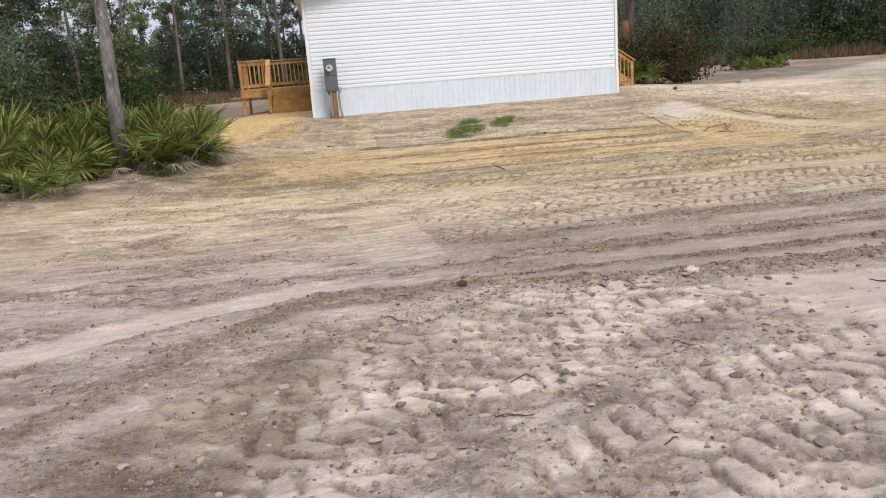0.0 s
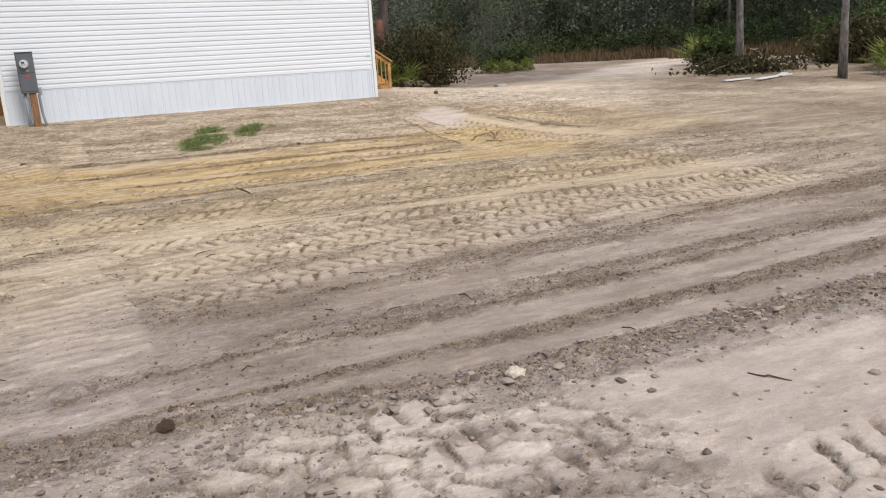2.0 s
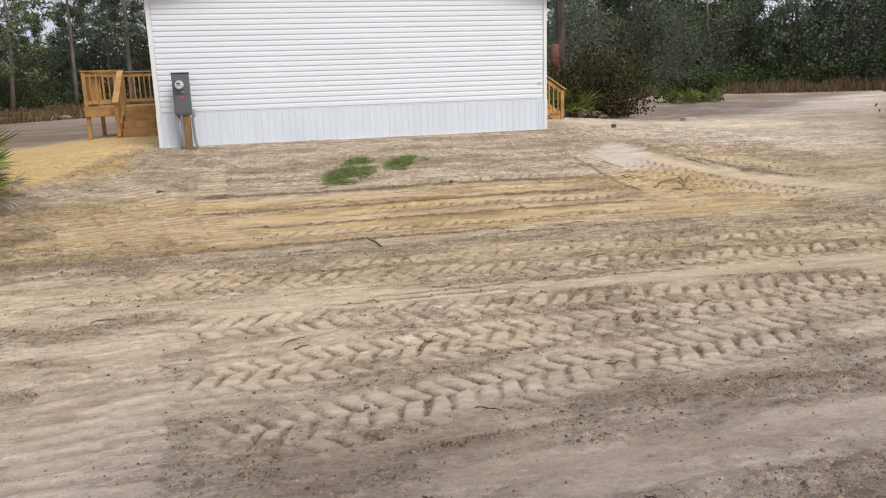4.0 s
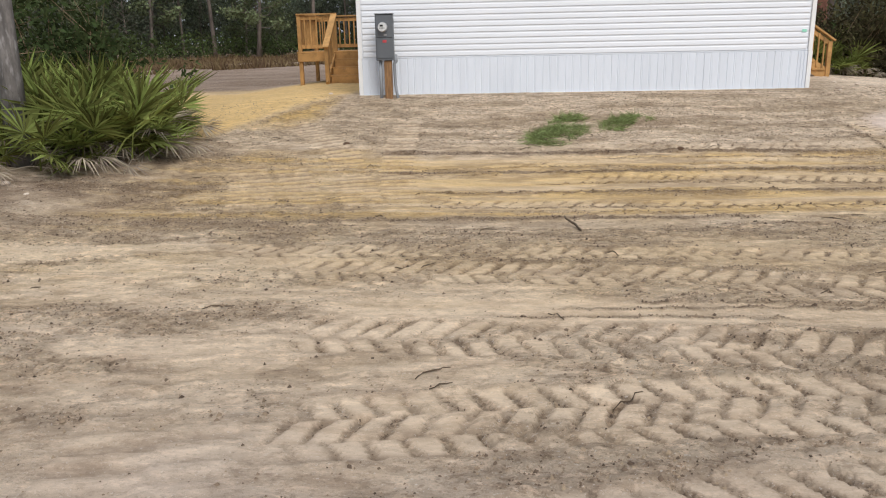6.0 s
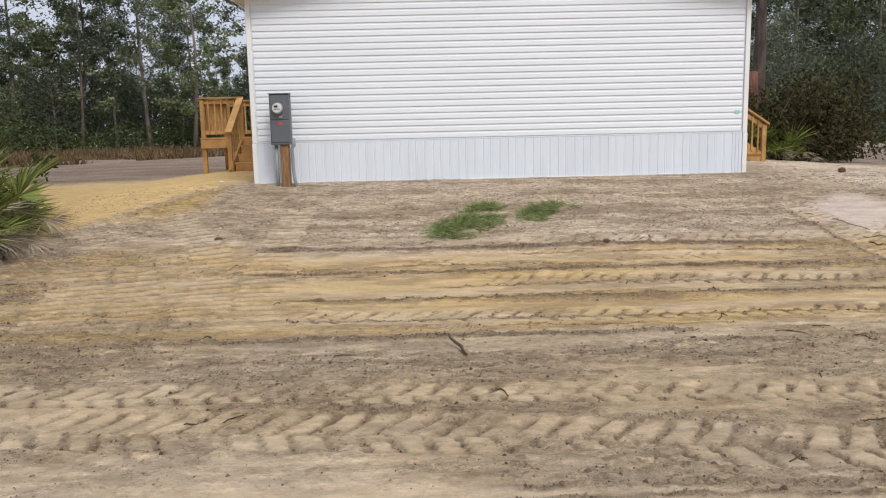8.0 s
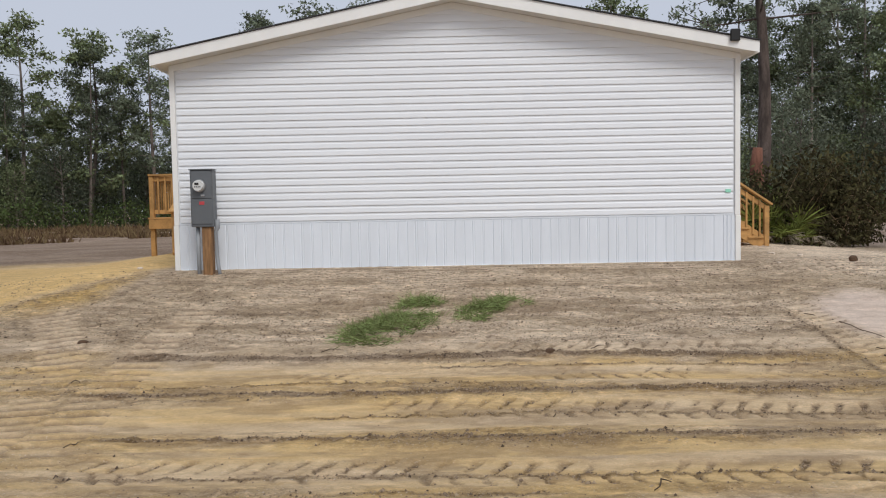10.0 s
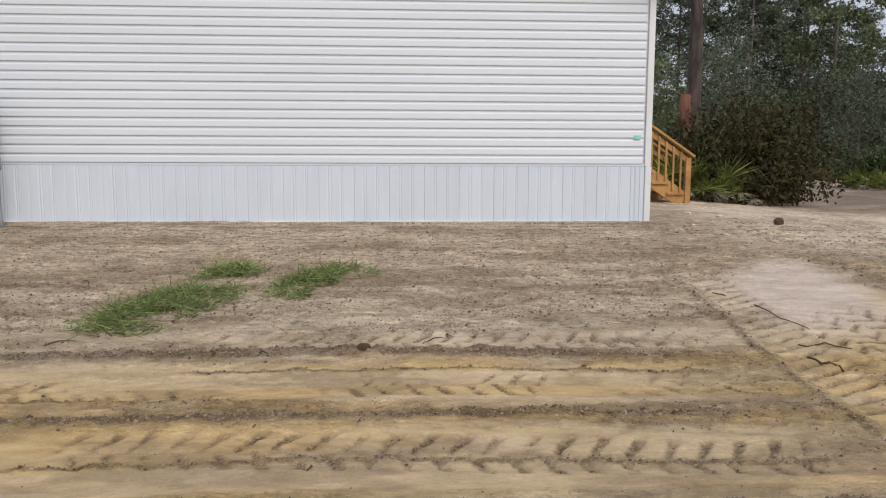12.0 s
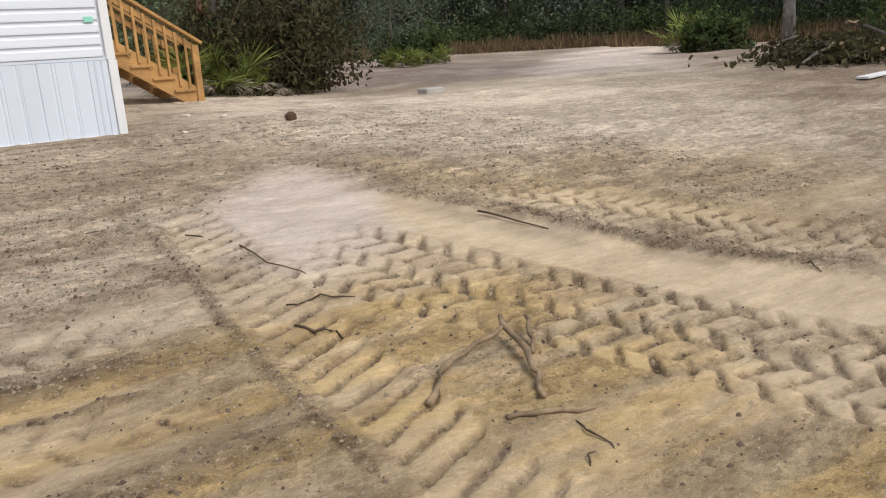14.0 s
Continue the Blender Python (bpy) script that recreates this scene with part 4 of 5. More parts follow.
        sh.add([(MIDX, y0 - 0.02, RIDGE + 0.160), (ex + o, y0 - 0.02, ez + 0.155), (ex + o, y1, ez + 0.155), (MIDX, y1, RIDGE + 0.160),
                (MIDX, y0 - 0.02, RIDGE + 0.175), (ex + o, y0 - 0.02, ez + 0.170), (ex + o, y1, ez + 0.170), (MIDX, y1, RIDGE + 0.175)],
               [(0, 1, 2, 3), (4, 7, 6, 5), (0, 4, 5, 1), (1, 5, 6, 2), (2, 6, 7, 3)])
        part("shingle_roof", sh, SHINGLE, house, "dark shingles")
        fa = Geo()
        fa.add([(MIDX, y0, RIDGE + 0.002), (ex, y0, ez + 0.002), (ex, y0 + 0.02, ez + 0.002), (MIDX, y0 + 0.02, RIDGE + 0.002),
                (MIDX, y0, RIDGE + 0.157), (ex, y0, ez + 0.152), (ex, y0 + 0.02, ez + 0.152), (MIDX, y0 + 0.02, RIDGE + 0.157)],
               [(0, 3, 2, 1), (4, 5, 6, 7), (0, 1, 5, 4), (1, 2, 6, 5), (2, 3, 7, 6), (3, 0, 4, 7)])
        part("fascia_board", fa, TRIM, house)
        part("eave_fascia", Geo().box((ex, y0, ez - 0.004), (ex + side * 0.02, y1, ez + 0.152)), TRIM, house)
        fr = Geo()
        fr.add([(MIDX, HY0 - 0.03, RIDGE - 0.075), (ex - side * ox, HY0 - 0.03, EAVE - 0.075), (ex - side * ox, HY0 - 0.03, EAVE + 0.012), (MIDX, HY0 - 0.03, RIDGE + 0.012),
                (MIDX, HY0 - 0.004, RIDGE - 0.075), (ex - side * ox, HY0 - 0.004, EAVE - 0.075)],
               [(0, 1, 2, 3), (0, 4, 5, 1)])
        part("gable_trim", fr, TRIM, house)
    # flood lamp bracket at the eave corner, small sticker on the siding
    br = Geo().box((7.33, HY0 - oy - 0.05, 3.40), (7.46, HY0 - oy - 0.005, 3.56), pose(0, 0, 0), 0.01)
    part("eave_bracket", br, BLACK, house, "small dark bracket on the fascia")
    part("sticker", Geo().box((HX1 - 0.185, HY0 - 0.026, 1.36), (HX1 - 0.11, HY0 - 0.018, 1.405)), GREEN, house, "small green sticker")


build_house()


# ---- meter pedestal ----
def build_meter():
    t = thing("meter_pedestal", "grey electric meter cabinet on a wooden post before the wall", "electric meter")
    y0 = 19.50
    body = part("cabinet", Geo().box((-0.06, y0, 1.02), (0.25, y0 + 0.17, 1.80), c=0.008), ENAMEL, t)
    part("cover", Geo().box((-0.045, y0 - 0.012, 1.06), (0.235, y0 - 0.001, 1.40), c=0.004), ENAMEL, body)
    part("upper_cover", Geo().box((-0.045, y0 - 0.010, 1.412), (0.235, y0 - 0.001, 1.785), c=0.004), ENAMEL, body)
    part("rain_lip", Geo().box((-0.07, y0 - 0.02, 1.80), (0.26, y0 + 0.17, 1.815), c=0.003), ENAMEL, body)
    part("latch", Geo().box((0.09, y0 - 0.022, 1.44), (0.14, y0 - 0.010, 1.465), c=0.003), STEEL, body)
    rot = pose(0.075, y0 - 0.01, 1.585, 90, 0, 0)

    def disc(r0, r1, d0, d1, sides=24):
        g = Geo()
        g.tube([rot @ Vector((0, 0, d0)), rot @ Vector((0, 0, d1))], [r0, r1], sides)
        return g
    part("meter_ring", disc(0.088, 0.084, 0.0, 0.035), STEEL, body)
    dome = part("meter_face", disc(0.078, 0.070, 0.035, 0.085), DIAL, body, "pale round meter face")
    part("meter_display", Geo().box((0.035, y0 - 0.100, 1.595), (0.09, y0 - 0.094, 1.625)), BLACK, dome)
    for k in range(4):
        part("meter_print", Geo().box((0.03 + 0.024 * k, y0 - 0.099, 1.562), (0.045 + 0.024 * k, y0 - 0.094, 1.575)), BLACK, dome)
    part("red_sticker", Geo().box((0.065, y0 - 0.017, 1.325), (0.135, y0 - 0.0125, 1.37)), RED, body, "red warning sticker")
    part("post", Geo().box((0.07, y0 + 0.03, 0.15), (0.20, y0 + 0.17, 1.02), c=0.008), POSTWOOD, t, "brown wooden post")
    g = Geo()
    g.tube([(0.0, y0 + 0.09, 0.2), (0.0, y0 + 0.09, 1.03)], [0.028, 0.028], 12)
    part("conduit", g, PVC, t, smooth=True)
    g = Geo()
    g.tube([(0.30, y0 + 0.04, 0.36), (0.275, y0 + 0.07, 0.46), (0.255, y0 + 0.09, 0.6), (0.245, y0 + 0.09, 0.95), (0.272, y0 + 0.09, 1.0), (0.272, y0 + 0.09, 1.12)],
           [0.026, 0.026, 0.026, 0.026, 0.034, 0.034], 12)
    part("conduit", g, PVC, t, smooth=True)


build_meter()


# ---- timber porch and stairs ----
def build_porch():
    t = thing("porch", "timber porch with railings and steps beside the house", "porch")
    x0, x1, y0, y1, fl = -2.62, -0.46, 24.45, 26.4, 1.13
    n = 14
    w = (y1 - y0) / n
    for k in range(n):
        part("deck_board", Geo().box((x0 - 0.03, y0 + k * w + 0.004, fl - 0.035), (x1, y0 + (k + 1) * w - 0.004, fl), c=0.004), LUMBER, t)
    for yy in (y0 - 0.02, y1 - 0.02):
        part("rim_joist", Geo().box((x0, yy, fl - 0.23), (x1, yy + 0.04, fl - 0.04), c=0.004), LUMBER, t)
    part("rim_joist", Geo().box((x0 - 0.02, y0 + 0.02, fl - 0.23), (x0 + 0.02, y1 - 0.02, fl - 0.04), c=0.004), LUMBER, t)
    for px, py, h in ((x0 + 0.05, y0 + 0.07, 1.96), (x0 + 0.05, y1 - 0.07, 1.96), (-1.72, y0 + 0.07, 1.96), (-1.72, y1 - 0.07, fl - 0.04), (x1 - 0.06, y1 - 0.07, 1.96)):
        part("post", Geo().box((px - 0.045, py - 0.045, 0.15), (px + 0.045, py + 0.045, h), c=0.006), LUMBER, t)
    rails = [((x0 + 0.05, y0 + 0.07), (-1.72, y0 + 0.07)), ((x0 + 0.05, y0 + 0.07), (x0 + 0.05, y1 - 0.07)), ((x0 + 0.05, y1 - 0.07), (x1 - 0.06, y1 - 0.07))]
    for (ax, ay), (bx, by) in rails:
        part("top_rail", Geo().beam((ax - 0.05 * (bx > ax), ay, 1.985), (bx + 0.05, by, 1.985), 0.14, 0.038), LUMBER, t)
        part("sub_rail", Geo().beam((ax, ay, 1.90), (bx, by, 1.90), 0.038, 0.085), LUMBER, t)
        part("lower_rail", Geo().beam((ax, ay, 1.24), (bx, by, 1.24), 0.038, 0.085), LUMBER, t)
        ln = math.hypot(bx - ax, by - ay)
        k = max(2, int(ln / 0.125))
        for i in range(1, k):
            u = i / k
            px, py = ax + (bx - ax) * u, ay + (by - ay) * u
            part("baluster", Geo().box((px - 0.017, py - 0.040, 1.2), (px + 0.017, py - 0.02, 1.955), c=0.003), LUMBER, t)
    # steps towards the yard
    for k in range(4):
        zt = fl - 0.175 * (k + 1)
        yy = y0 - 0.02 - 0.27 * k
        for o in (0.0, 0.137):
            part("tread", Geo().box((-1.70, yy - 0.27 + o, zt - 0.036), (x1 - 0.02, yy - 0.27 + o + 0.131, zt), c=0.004), LUMBER, t)
        part("riser", Geo().box((-1.68, yy - 0.016, zt), (x1 - 0.03, yy + 0.004, zt + 0.138), c=0.003), LUMBER, t)
    for px in (-1.72, x1 - 0.05):
        part("stringer", Geo().beam((px, y0, fl - 0.16), (px, y0 - 1.12, 0.36), 0.038, 0.27), LUMBER, t)
    part("stair_post", Geo().box((-1.765, y0 - 1.10, 0.2), (-1.675, y0 - 1.01, 1.22), c=0.006), LUMBER, t)
    part("stair_rail", Geo().beam((-1.72, y0 + 0.05, 1.985), (-1.72, y0 - 1.16, 1.23), 0.14, 0.038), LUMBER, t)
    part("stair_sub_rail", Geo().beam((-1.72, y0 + 0.05, 1.90), (-1.72, y0 - 1.05, 1.21), 0.038, 0.085), LUMBER, t)
    for k in range(1, 8):
        u = k / 8
        yy = y0 + 0.05 - 1.1 * u
        part("baluster", Geo().box((-1.74, yy - 0.017, 1.15 - 0.7 * u), (-1.76, yy + 0.017, 1.93 - 0.69 * u), c=0.003), LUMBER, t)


build_porch()


def build_stairs():
    t = thing("stairs", "new timber side stairs with railings beside the house wall", "stairs")
    xa, xb, y0, y1 = HX1 + 0.04, 9.36, 23.32, 24.45
    zb, n = 0.40, 5
    rise, run = 0.175, (xb - 0.12 - xa - 0.35) / n
    fl = zb + rise * (n + 1)
    part("landing", Geo().box((xa, y0, fl - 0.04), (xa + 0.36, y1, fl), c=0.004), LUMBER, t)
    for k in range(n):
        zt = fl - rise * (k + 1) + 0.0
        x = xa + 0.36 + run * k
        if zt > zb + 0.05:
            part("tread", Geo().box((x - 0.02, y0 - 0.03, zt - 0.036), (x + run + 0.01, y1 + 0.03, zt), c=0.004), LUMBER, t)
    sl = rise / run
    for yy in (y0 + 0.02, y1 - 0.02):
        part("stringer", Geo().beam((xa, yy, 0.34 + (xb + 0.05 - xa) * sl), (xb - 0.09, yy, 0.34 + 0.14 * sl), 0.04, 0.27), LUMBER, t)
        part("bottom_post", Geo().box((xb - 0.09, yy - 0.045, zb - 0.25), (xb, yy + 0.045, 1.14), c=0.006), LUMBER, t)
        part("hand_rail", Geo().beam((xa, yy, 1.16 + (xb + 0.05 - xa) * sl), (xb + 0.05, yy, 1.16), 0.14, 0.038), LUMBER, t)
        part("sub_rail", Geo().beam((xa, yy, 1.09 + (xb - xa) * sl), (xb - 0.05, yy, 1.10), 0.038, 0.085), LUMBER, t)
        k = 14
        for i in range(1, k):
            x = xa + (xb - 0.05 - xa) * i / k
            zz = 1.12 + (xb - x) * sl
            part("baluster", Geo().box((x - 0.017, yy - 0.042, zz - 0.70), (x + 0.017, yy - 0.021, zz), c=0.003), LUMBER, t)


build_stairs()


# ---- vegetation ----
def unit(v):
    return v / np.maximum(1e-9, np.linalg.norm(v, axis=-1, keepdims=True))


def needles(centres, size, per, r):
    """Soft puffs of small needle sprays round each centre."""
    n = len(centres) * per
    c = np.repeat(centres, per, 0) + r.normal(size=(n, 3)) * (0.55 * size, 0.55 * size, 0.38 * size)
    d = unit(r.normal(size=(n, 3)) + (0, 0, 0.3)) * size * r.uniform(0.35, 0.75, (n, 1))
    side = unit(np.cross(d, r.normal(size=(n, 3)))) * size * r.uniform(0.12, 0.26, (n, 1))
    return np.stack([c - side, c + side, c + d], 1)


def leaves(centres, size, r):
    """A loose leaf, a folded rhomb, at each centre."""
    n = len(centres)
    d = unit(r.normal(size=(n, 3)))
    s = unit(np.cross(d, r.normal(size=(n, 3))))
    ln = size * r.uniform(0.6, 1.3, (n, 1))
    return np.stack([centres - d * ln, centres + s * ln * 0.45, centres + d * ln, centres - s * ln * 0.45], 1)


def pine_meshes(seed, height, bare, spread, lean=0.0, tufts=9, per=18, size=0.46, girth=0.16, sides=7):
    """Trunk with limbs, and a crown of needle tufts."""
    r = np.random.default_rng(seed)
    trunk, crown = Geo(), []
    bend = r.normal(size=2) * 0.02 * height
    ks = np.linspace(0, 1, 9)
    axis = [Vector((bend[0] * math.sin(k * 2.6) + lean * height * k * k, bend[1] * math.sin(k * 2.1), height * k)) for k in ks]
    trunk.tube(axis, [girth * (1.15 - 0.95 * k) + (0.25 * girth if k == 0 else 0) for k in ks], sides)
    n = int(26 + 10 * r.random())
    for i in range(n):
        k = bare + (1 - bare) * (i + r.random()) / n
        f = k * 8
        j = min(7, int(f))
        p = axis[j].lerp(axis[j + 1], f - j)
        a = i * 2.4 + r.normal() * 0.5
        shape = math.sin(math.pi * min(1, 0.18 + 0.82 * (k - bare) / (1 - bare))) ** 0.7
        ln = spread * shape * r.uniform(0.55, 1.15) + 0.3
        rise = r.uniform(-0.05, 0.45) + 0.5 * (k - bare)
        q1 = p + Vector((math.cos(a) * ln * 0.5, math.sin(a) * ln * 0.5, ln * 0.18 * rise))
        q2 = p + Vector((math.cos(a + 0.2) * ln, math.sin(a + 0.2) * ln, ln * rise))
        trunk.tube([p, q1, q2], [girth * 0.30 * (1.15 - k), girth * 0.2 * (1.15 - k), 0.012], 4, False)
        if r.random() < 0.12:
            continue
        m = tufts
        u = r.uniform(0.35, 1.05, m)[:, None]
        c = np.array(q1)[None] * (1 - u) + np.array(q2)[None] * u + r.normal(size=(m, 3)) * (0.13 * spread, 0.13 * spread, 0.09 * spread) * (0.4 + u)
        for q in c[::3]:
            trunk.tube([q1.lerp(q2, 0.5), Vector(q)], [0.022, 0.008], 3, False)
        crown.append(c)
    c = np.concatenate(crown)
    return trunk, needles(c, size, per, r)


PINES = []
for seed, h, bare, spread in ((1, 16, 0.30, 2.6), (2, 17.5, 0.50, 2.3), (3, 14, 0.18, 2.6), (4, 18.5, 0.55, 2.5), (5, 12, 0.12, 2.2), (6, 15.5, 0.38, 2.8)):
    t = thing("pine_tree", "tall pine with grey trunk and open dark green crown", "pine tree", "pines of the wood")
    tr, cr = pine_meshes(seed, h, bare, spread)
    part("trunk", tr, BARK_FAR, t, smooth=True)
    part("crown", Geo().soup(cr), NEEDLE if seed % 3 else NEEDLE_LIGHT, t)
    PINES.append(t)


def edge_of_wood(bearing):
    """Distance from the house corner at which the wood begins, by compass bearing from ahead."""
    return np.interp(bearing, [-45, -25, -12, 0, 15, 25, 33, 42, 52, 62, 75], [62, 68, 76, 76, 68, 60, 62, 62, 56, 50, 40])


r = np.random.default_rng(21)
first = True
used = set()
for row in range(3):
    for b in np.arange(-40, 74, 2.6 + 0.4 * row):
        bb = b + r.normal() * 0.6
        d = edge_of_wood(bb) + row * 7 + r.uniform(0, 5)
        x, y = 3 + d * math.sin(radians(bb)), 8 + d * math.cos(radians(bb))
        if HX0 - 3 < x < HX1 + 3 and y < 44:
            continue
        k = int(r.integers(0, 6))
        s = r.uniform(0.75, 1.05) * (0.78 if bb < -6 else 1.0)
        m = pose(x, y, float(lie(x, y)) - 0.1, r.normal() * 1.5, r.normal() * 1.5, r.uniform(0, 360))
        if k not in used:
            used.add(k)
            PINES[k].matrix_basis = m
            PINES[k].scale = (s, s, s)
        else:
            o = copy_thing(PINES[k], m)
            o.scale = (s, s, s)


# tall crowns that stand over the roof and the field
for x, y, high, k, turn in ((-30.8, 69.4, 16.5, 5, 20), (-26.6, 71.5, 15.3, 2, 80), (-21.5, 73.6, 15.8, 0, 140), (-17.6, 73.0, 13.4, 2, 10), (-13.4, 76.1, 17.8, 3, 200), (-9.1, 77.0, 18.4, 0, 260),
                         (-4.1, 77.6, 18.9, 1, 310), (4.5, 78.0, 19.2, 3, 50), (17.9, 76.4, 18.8, 5, 120), (33.9, 70.7, 18.0, 1, 170), (36.6, 69.3, 15.4, 2, 230), (-33.5, 66.0, 14.0, 0, 300),
                         (-15.0, 30.0, 13.0, 2, 30), (-18.0, 28.0, 15.0, 0, 90), (-21.0, 31.0, 14.0, 5, 150), (-16.0, 24.0, 9.0, 4, 210), (-19.5, 35.0, 15.0, 3, 45)):
    q = high / (16, 17.5, 14, 18.5, 12, 15.5)[k]
    copy_thing(PINES[k], pose(x, y, float(lie(x, y)) - 0.1, 0, 0, turn)).scale = (q * 1.12, q * 1.12, q)


def woods(name, label, mat, n, lo, hi, tall, size, b0, b1, seed, depth=10, clump=1.0):
    """Undergrowth of the wood as one mass of leaves."""
    r = np.random.default_rng(seed)
    b = r.uniform(b0, b1, n)
    d = edge_of_wood(b) + lo + (hi - lo) * r.random(n)
    x, y = 3 + d * np.sin(np.radians(b)), 8 + d * np.cos(np.radians(b))
    top = tall * (0.35 + 1.0 * fbm(x * 0.22 * clump, y * 0.22 * clump, seed, 3))
    z = top * r.random(n) ** 0.8
    ok = ~((x > HX0 - 2) & (x < HX1 + 2) & (y < 42))
    c = np.stack([x, y, z], 1)[ok]
    g = Geo().soup(needles(c, size, 3, r))
    tagged(part(name, g, mat), label, "undergrowth", kind="stuff")


woods("woodland_thicket", "dark dense thicket between the pine trunks", WOODS, 42000, 5, 18, 6.5, 0.55, -45, 78, 31)
woods("distant_wood", "dense dark wood far behind the first pines", WOODS, 16000, 22, 36, 7.5, 1.1, -45, 78, 34)
woods("woodland_shrubs", "low green shrubs along the edge of the wood", SHRUB, 14000, -4, 3, 2.2, 0.34, -45, 78, 32, clump=2)
woods("woodland_saplings", "green saplings in front of the wood", NEEDLE_LIGHT, 6000, -1, 6, 5.0, 0.36, 12, 78, 33, clump=2)


def tall_grass(name, label, n, seed, b0, b1, lo, hi, tall):
    r = np.random.default_rng(seed)
    b = r.uniform(b0, b1, n)
    d = edge_of_wood(b) + lo + (hi - lo) * r.random(n)
    x, y = 3 + d * np.sin(np.radians(b)), 8 + d * np.cos(np.radians(b))
    keep = fbm(x * 0.3, y * 0.3, seed) > 0.40
    x, y = x[keep], y[keep]
    z = lie(x, y)
    h = tall * r.uniform(0.3, 1.1, len(x)) * (0.25 + 1.3 * step(0.3, 0.75, fbm(x * 0.5, y * 0.5, seed + 5, 3)))
    a = r.uniform(0, 6.28, len(x))
    w = 0.05
    base = np.stack([x, y, z], 1)
    side = np.stack([np.cos(a) * w, np.sin(a) * w, 0 * a], 1)
    tip = base + np.stack([r.normal(size=len(x)) * 0.15, r.normal(size=len(x)) * 0.15, h], 1)
    tagged(part(name, Geo().soup(np.stack([base - side, base + side, tip], 1)), STRAW), label, "grass", kind="stuff")


tall_grass("dry_grass", "strip of brown dry grass before the wood", 30000, 41, 14, 78, -13, -1, 0.62)
tall_grass("dry_grass", "wide field of brown dry grass before the wood", 42000, 42, -45, -8, -30, -2, 0.38)


def young_tree_meshes(seed, height, spread, n):
    """A leafy understorey tree: forked stem and layered clumps of leaves."""
    r = np.random.default_rng(seed)
    trunk, cl = Geo(), []
    trunk.tube([(0, 0, 0), (0.1, 0, height * 0.4), (0.0, 0.1, height * 0.9)], [0.09, 0.07, 0.02], 6)
    for i in range(34):
        k = 0.10 + 0.88 * (i / 34)
        a, ln = i * 2.4 + r.normal() * 0.4, spread * (1.05 - 0.75 * k) * r.uniform(0.5, 1.2)
        q = Vector((math.cos(a) * ln, math.sin(a) * ln, height * k + ln * 0.25))
        trunk.tube([(0.05, 0.03, height * k * 0.9), q], [0.03, 0.008], 4, False)
        cl.append((q, 0.55 + 0.35 * r.random()))
    c = np.concatenate([np.array(q)[None] + r.normal(size=(n // 34, 3)) * (w, w, w * 0.6) for q, w in cl])
    return trunk, needles(c, 0.30, 2, r)


YOUNG = []
for seed, h, sp in ((201, 6.5, 2.2), (202, 8.5, 2.4), (203, 5.0, 2.0)):
    t = thing("young_tree", "bushy dark green young tree in front of the pines", "tree", "young trees")
    tr, lv = young_tree_meshes(seed, h, sp, 2000)
    part("trunk", tr, BARK_FAR, t)
    part("crown", Geo().soup(lv), (WOODS, NEEDLE, NEEDLE_LIGHT)[seed % 3], t)
    YOUNG.append(t)
r = np.random.default_rng(55)
young_used = set()
for b in list(np.arange(14, 76, 1.35)) + list(np.arange(-42, -6, 2.6)):
    d = edge_of_wood(b) + r.uniform(-1, 8)
    x, y = 3 + d * math.sin(radians(b)), 8 + d * math.cos(radians(b))
    k, q = int(r.integers(0, 3)), r.uniform(0.75, 1.2)
    m = pose(x, y, float(lie(x, y)) - 0.1, 0, 0, r.uniform(0, 360))
    if k in young_used:
        copy_thing(YOUNG[k], m).scale = (q, q, q)
    else:
        young_used.add(k)
        YOUNG[k].matrix_basis = m
        YOUNG[k].scale = (q, q, q)
for x, y, k, q in ((22.0, 39.5, 1, 0.55), (15.5, 36.0, 0, 0.7), (17.0, 41.0, 1, 0.7), (13.0, 38.0, 2, 0.9), (-6.6, 17.6, 1, 0.35), (-8.2, 16.4, 2, 0.45)):
    copy_thing(YOUNG[k], pose(x, y, float(lie(x, y)) - 0.1, 0, 0, 40 * x)).scale = (q, q, q)


def frond_mesh(seed, dry):
    """One fan leaf on its stalk, along +x from the root."""
    r = np.random.default_rng(seed)
    g = Geo()
    ln = 0.62
    g.tube([(0, 0, 0), (ln * 0.5, 0, 0.05), (ln, 0, 0)], [0.011, 0.009, 0.006], 4, False)
    hub, nb, blades = np.array([ln, 0, 0]), 22, []
    for j in range(nb):
        th = (j / (nb - 1) - 0.5) * 3.7 + r.normal() * 0.05
        d = unit(np.array([math.cos(th), math.sin(th), 0.16 * abs(th) - (0.55 if dry else 0.10) + r.normal() * 0.06]))
        w = unit(np.cross(d, (0, 0, 1.0))) * (0.013 if dry else 0.021)
        l2 = 0.56 * (1 - 0.20 * abs(th) / 1.85) * r.uniform(0.88, 1.06)
        mid = hub + d * l2 * 0.45 + (0, 0, 0.012)
        tip = hub + d * l2 - np.array([0, 0, (0.22 if dry else 0.05) * r.random()])
        blades.append([hub, mid - w, tip, mid + w])
    g.soup(blades)
    return g.mesh("frond", PALM_DEAD if dry else PALM)


FRONDS = [frond_mesh(500 + k, False) for k in range(5)]
DRY_FRONDS = [frond_mesh(520 + k, True) for k in range(3)]
PALMS = []
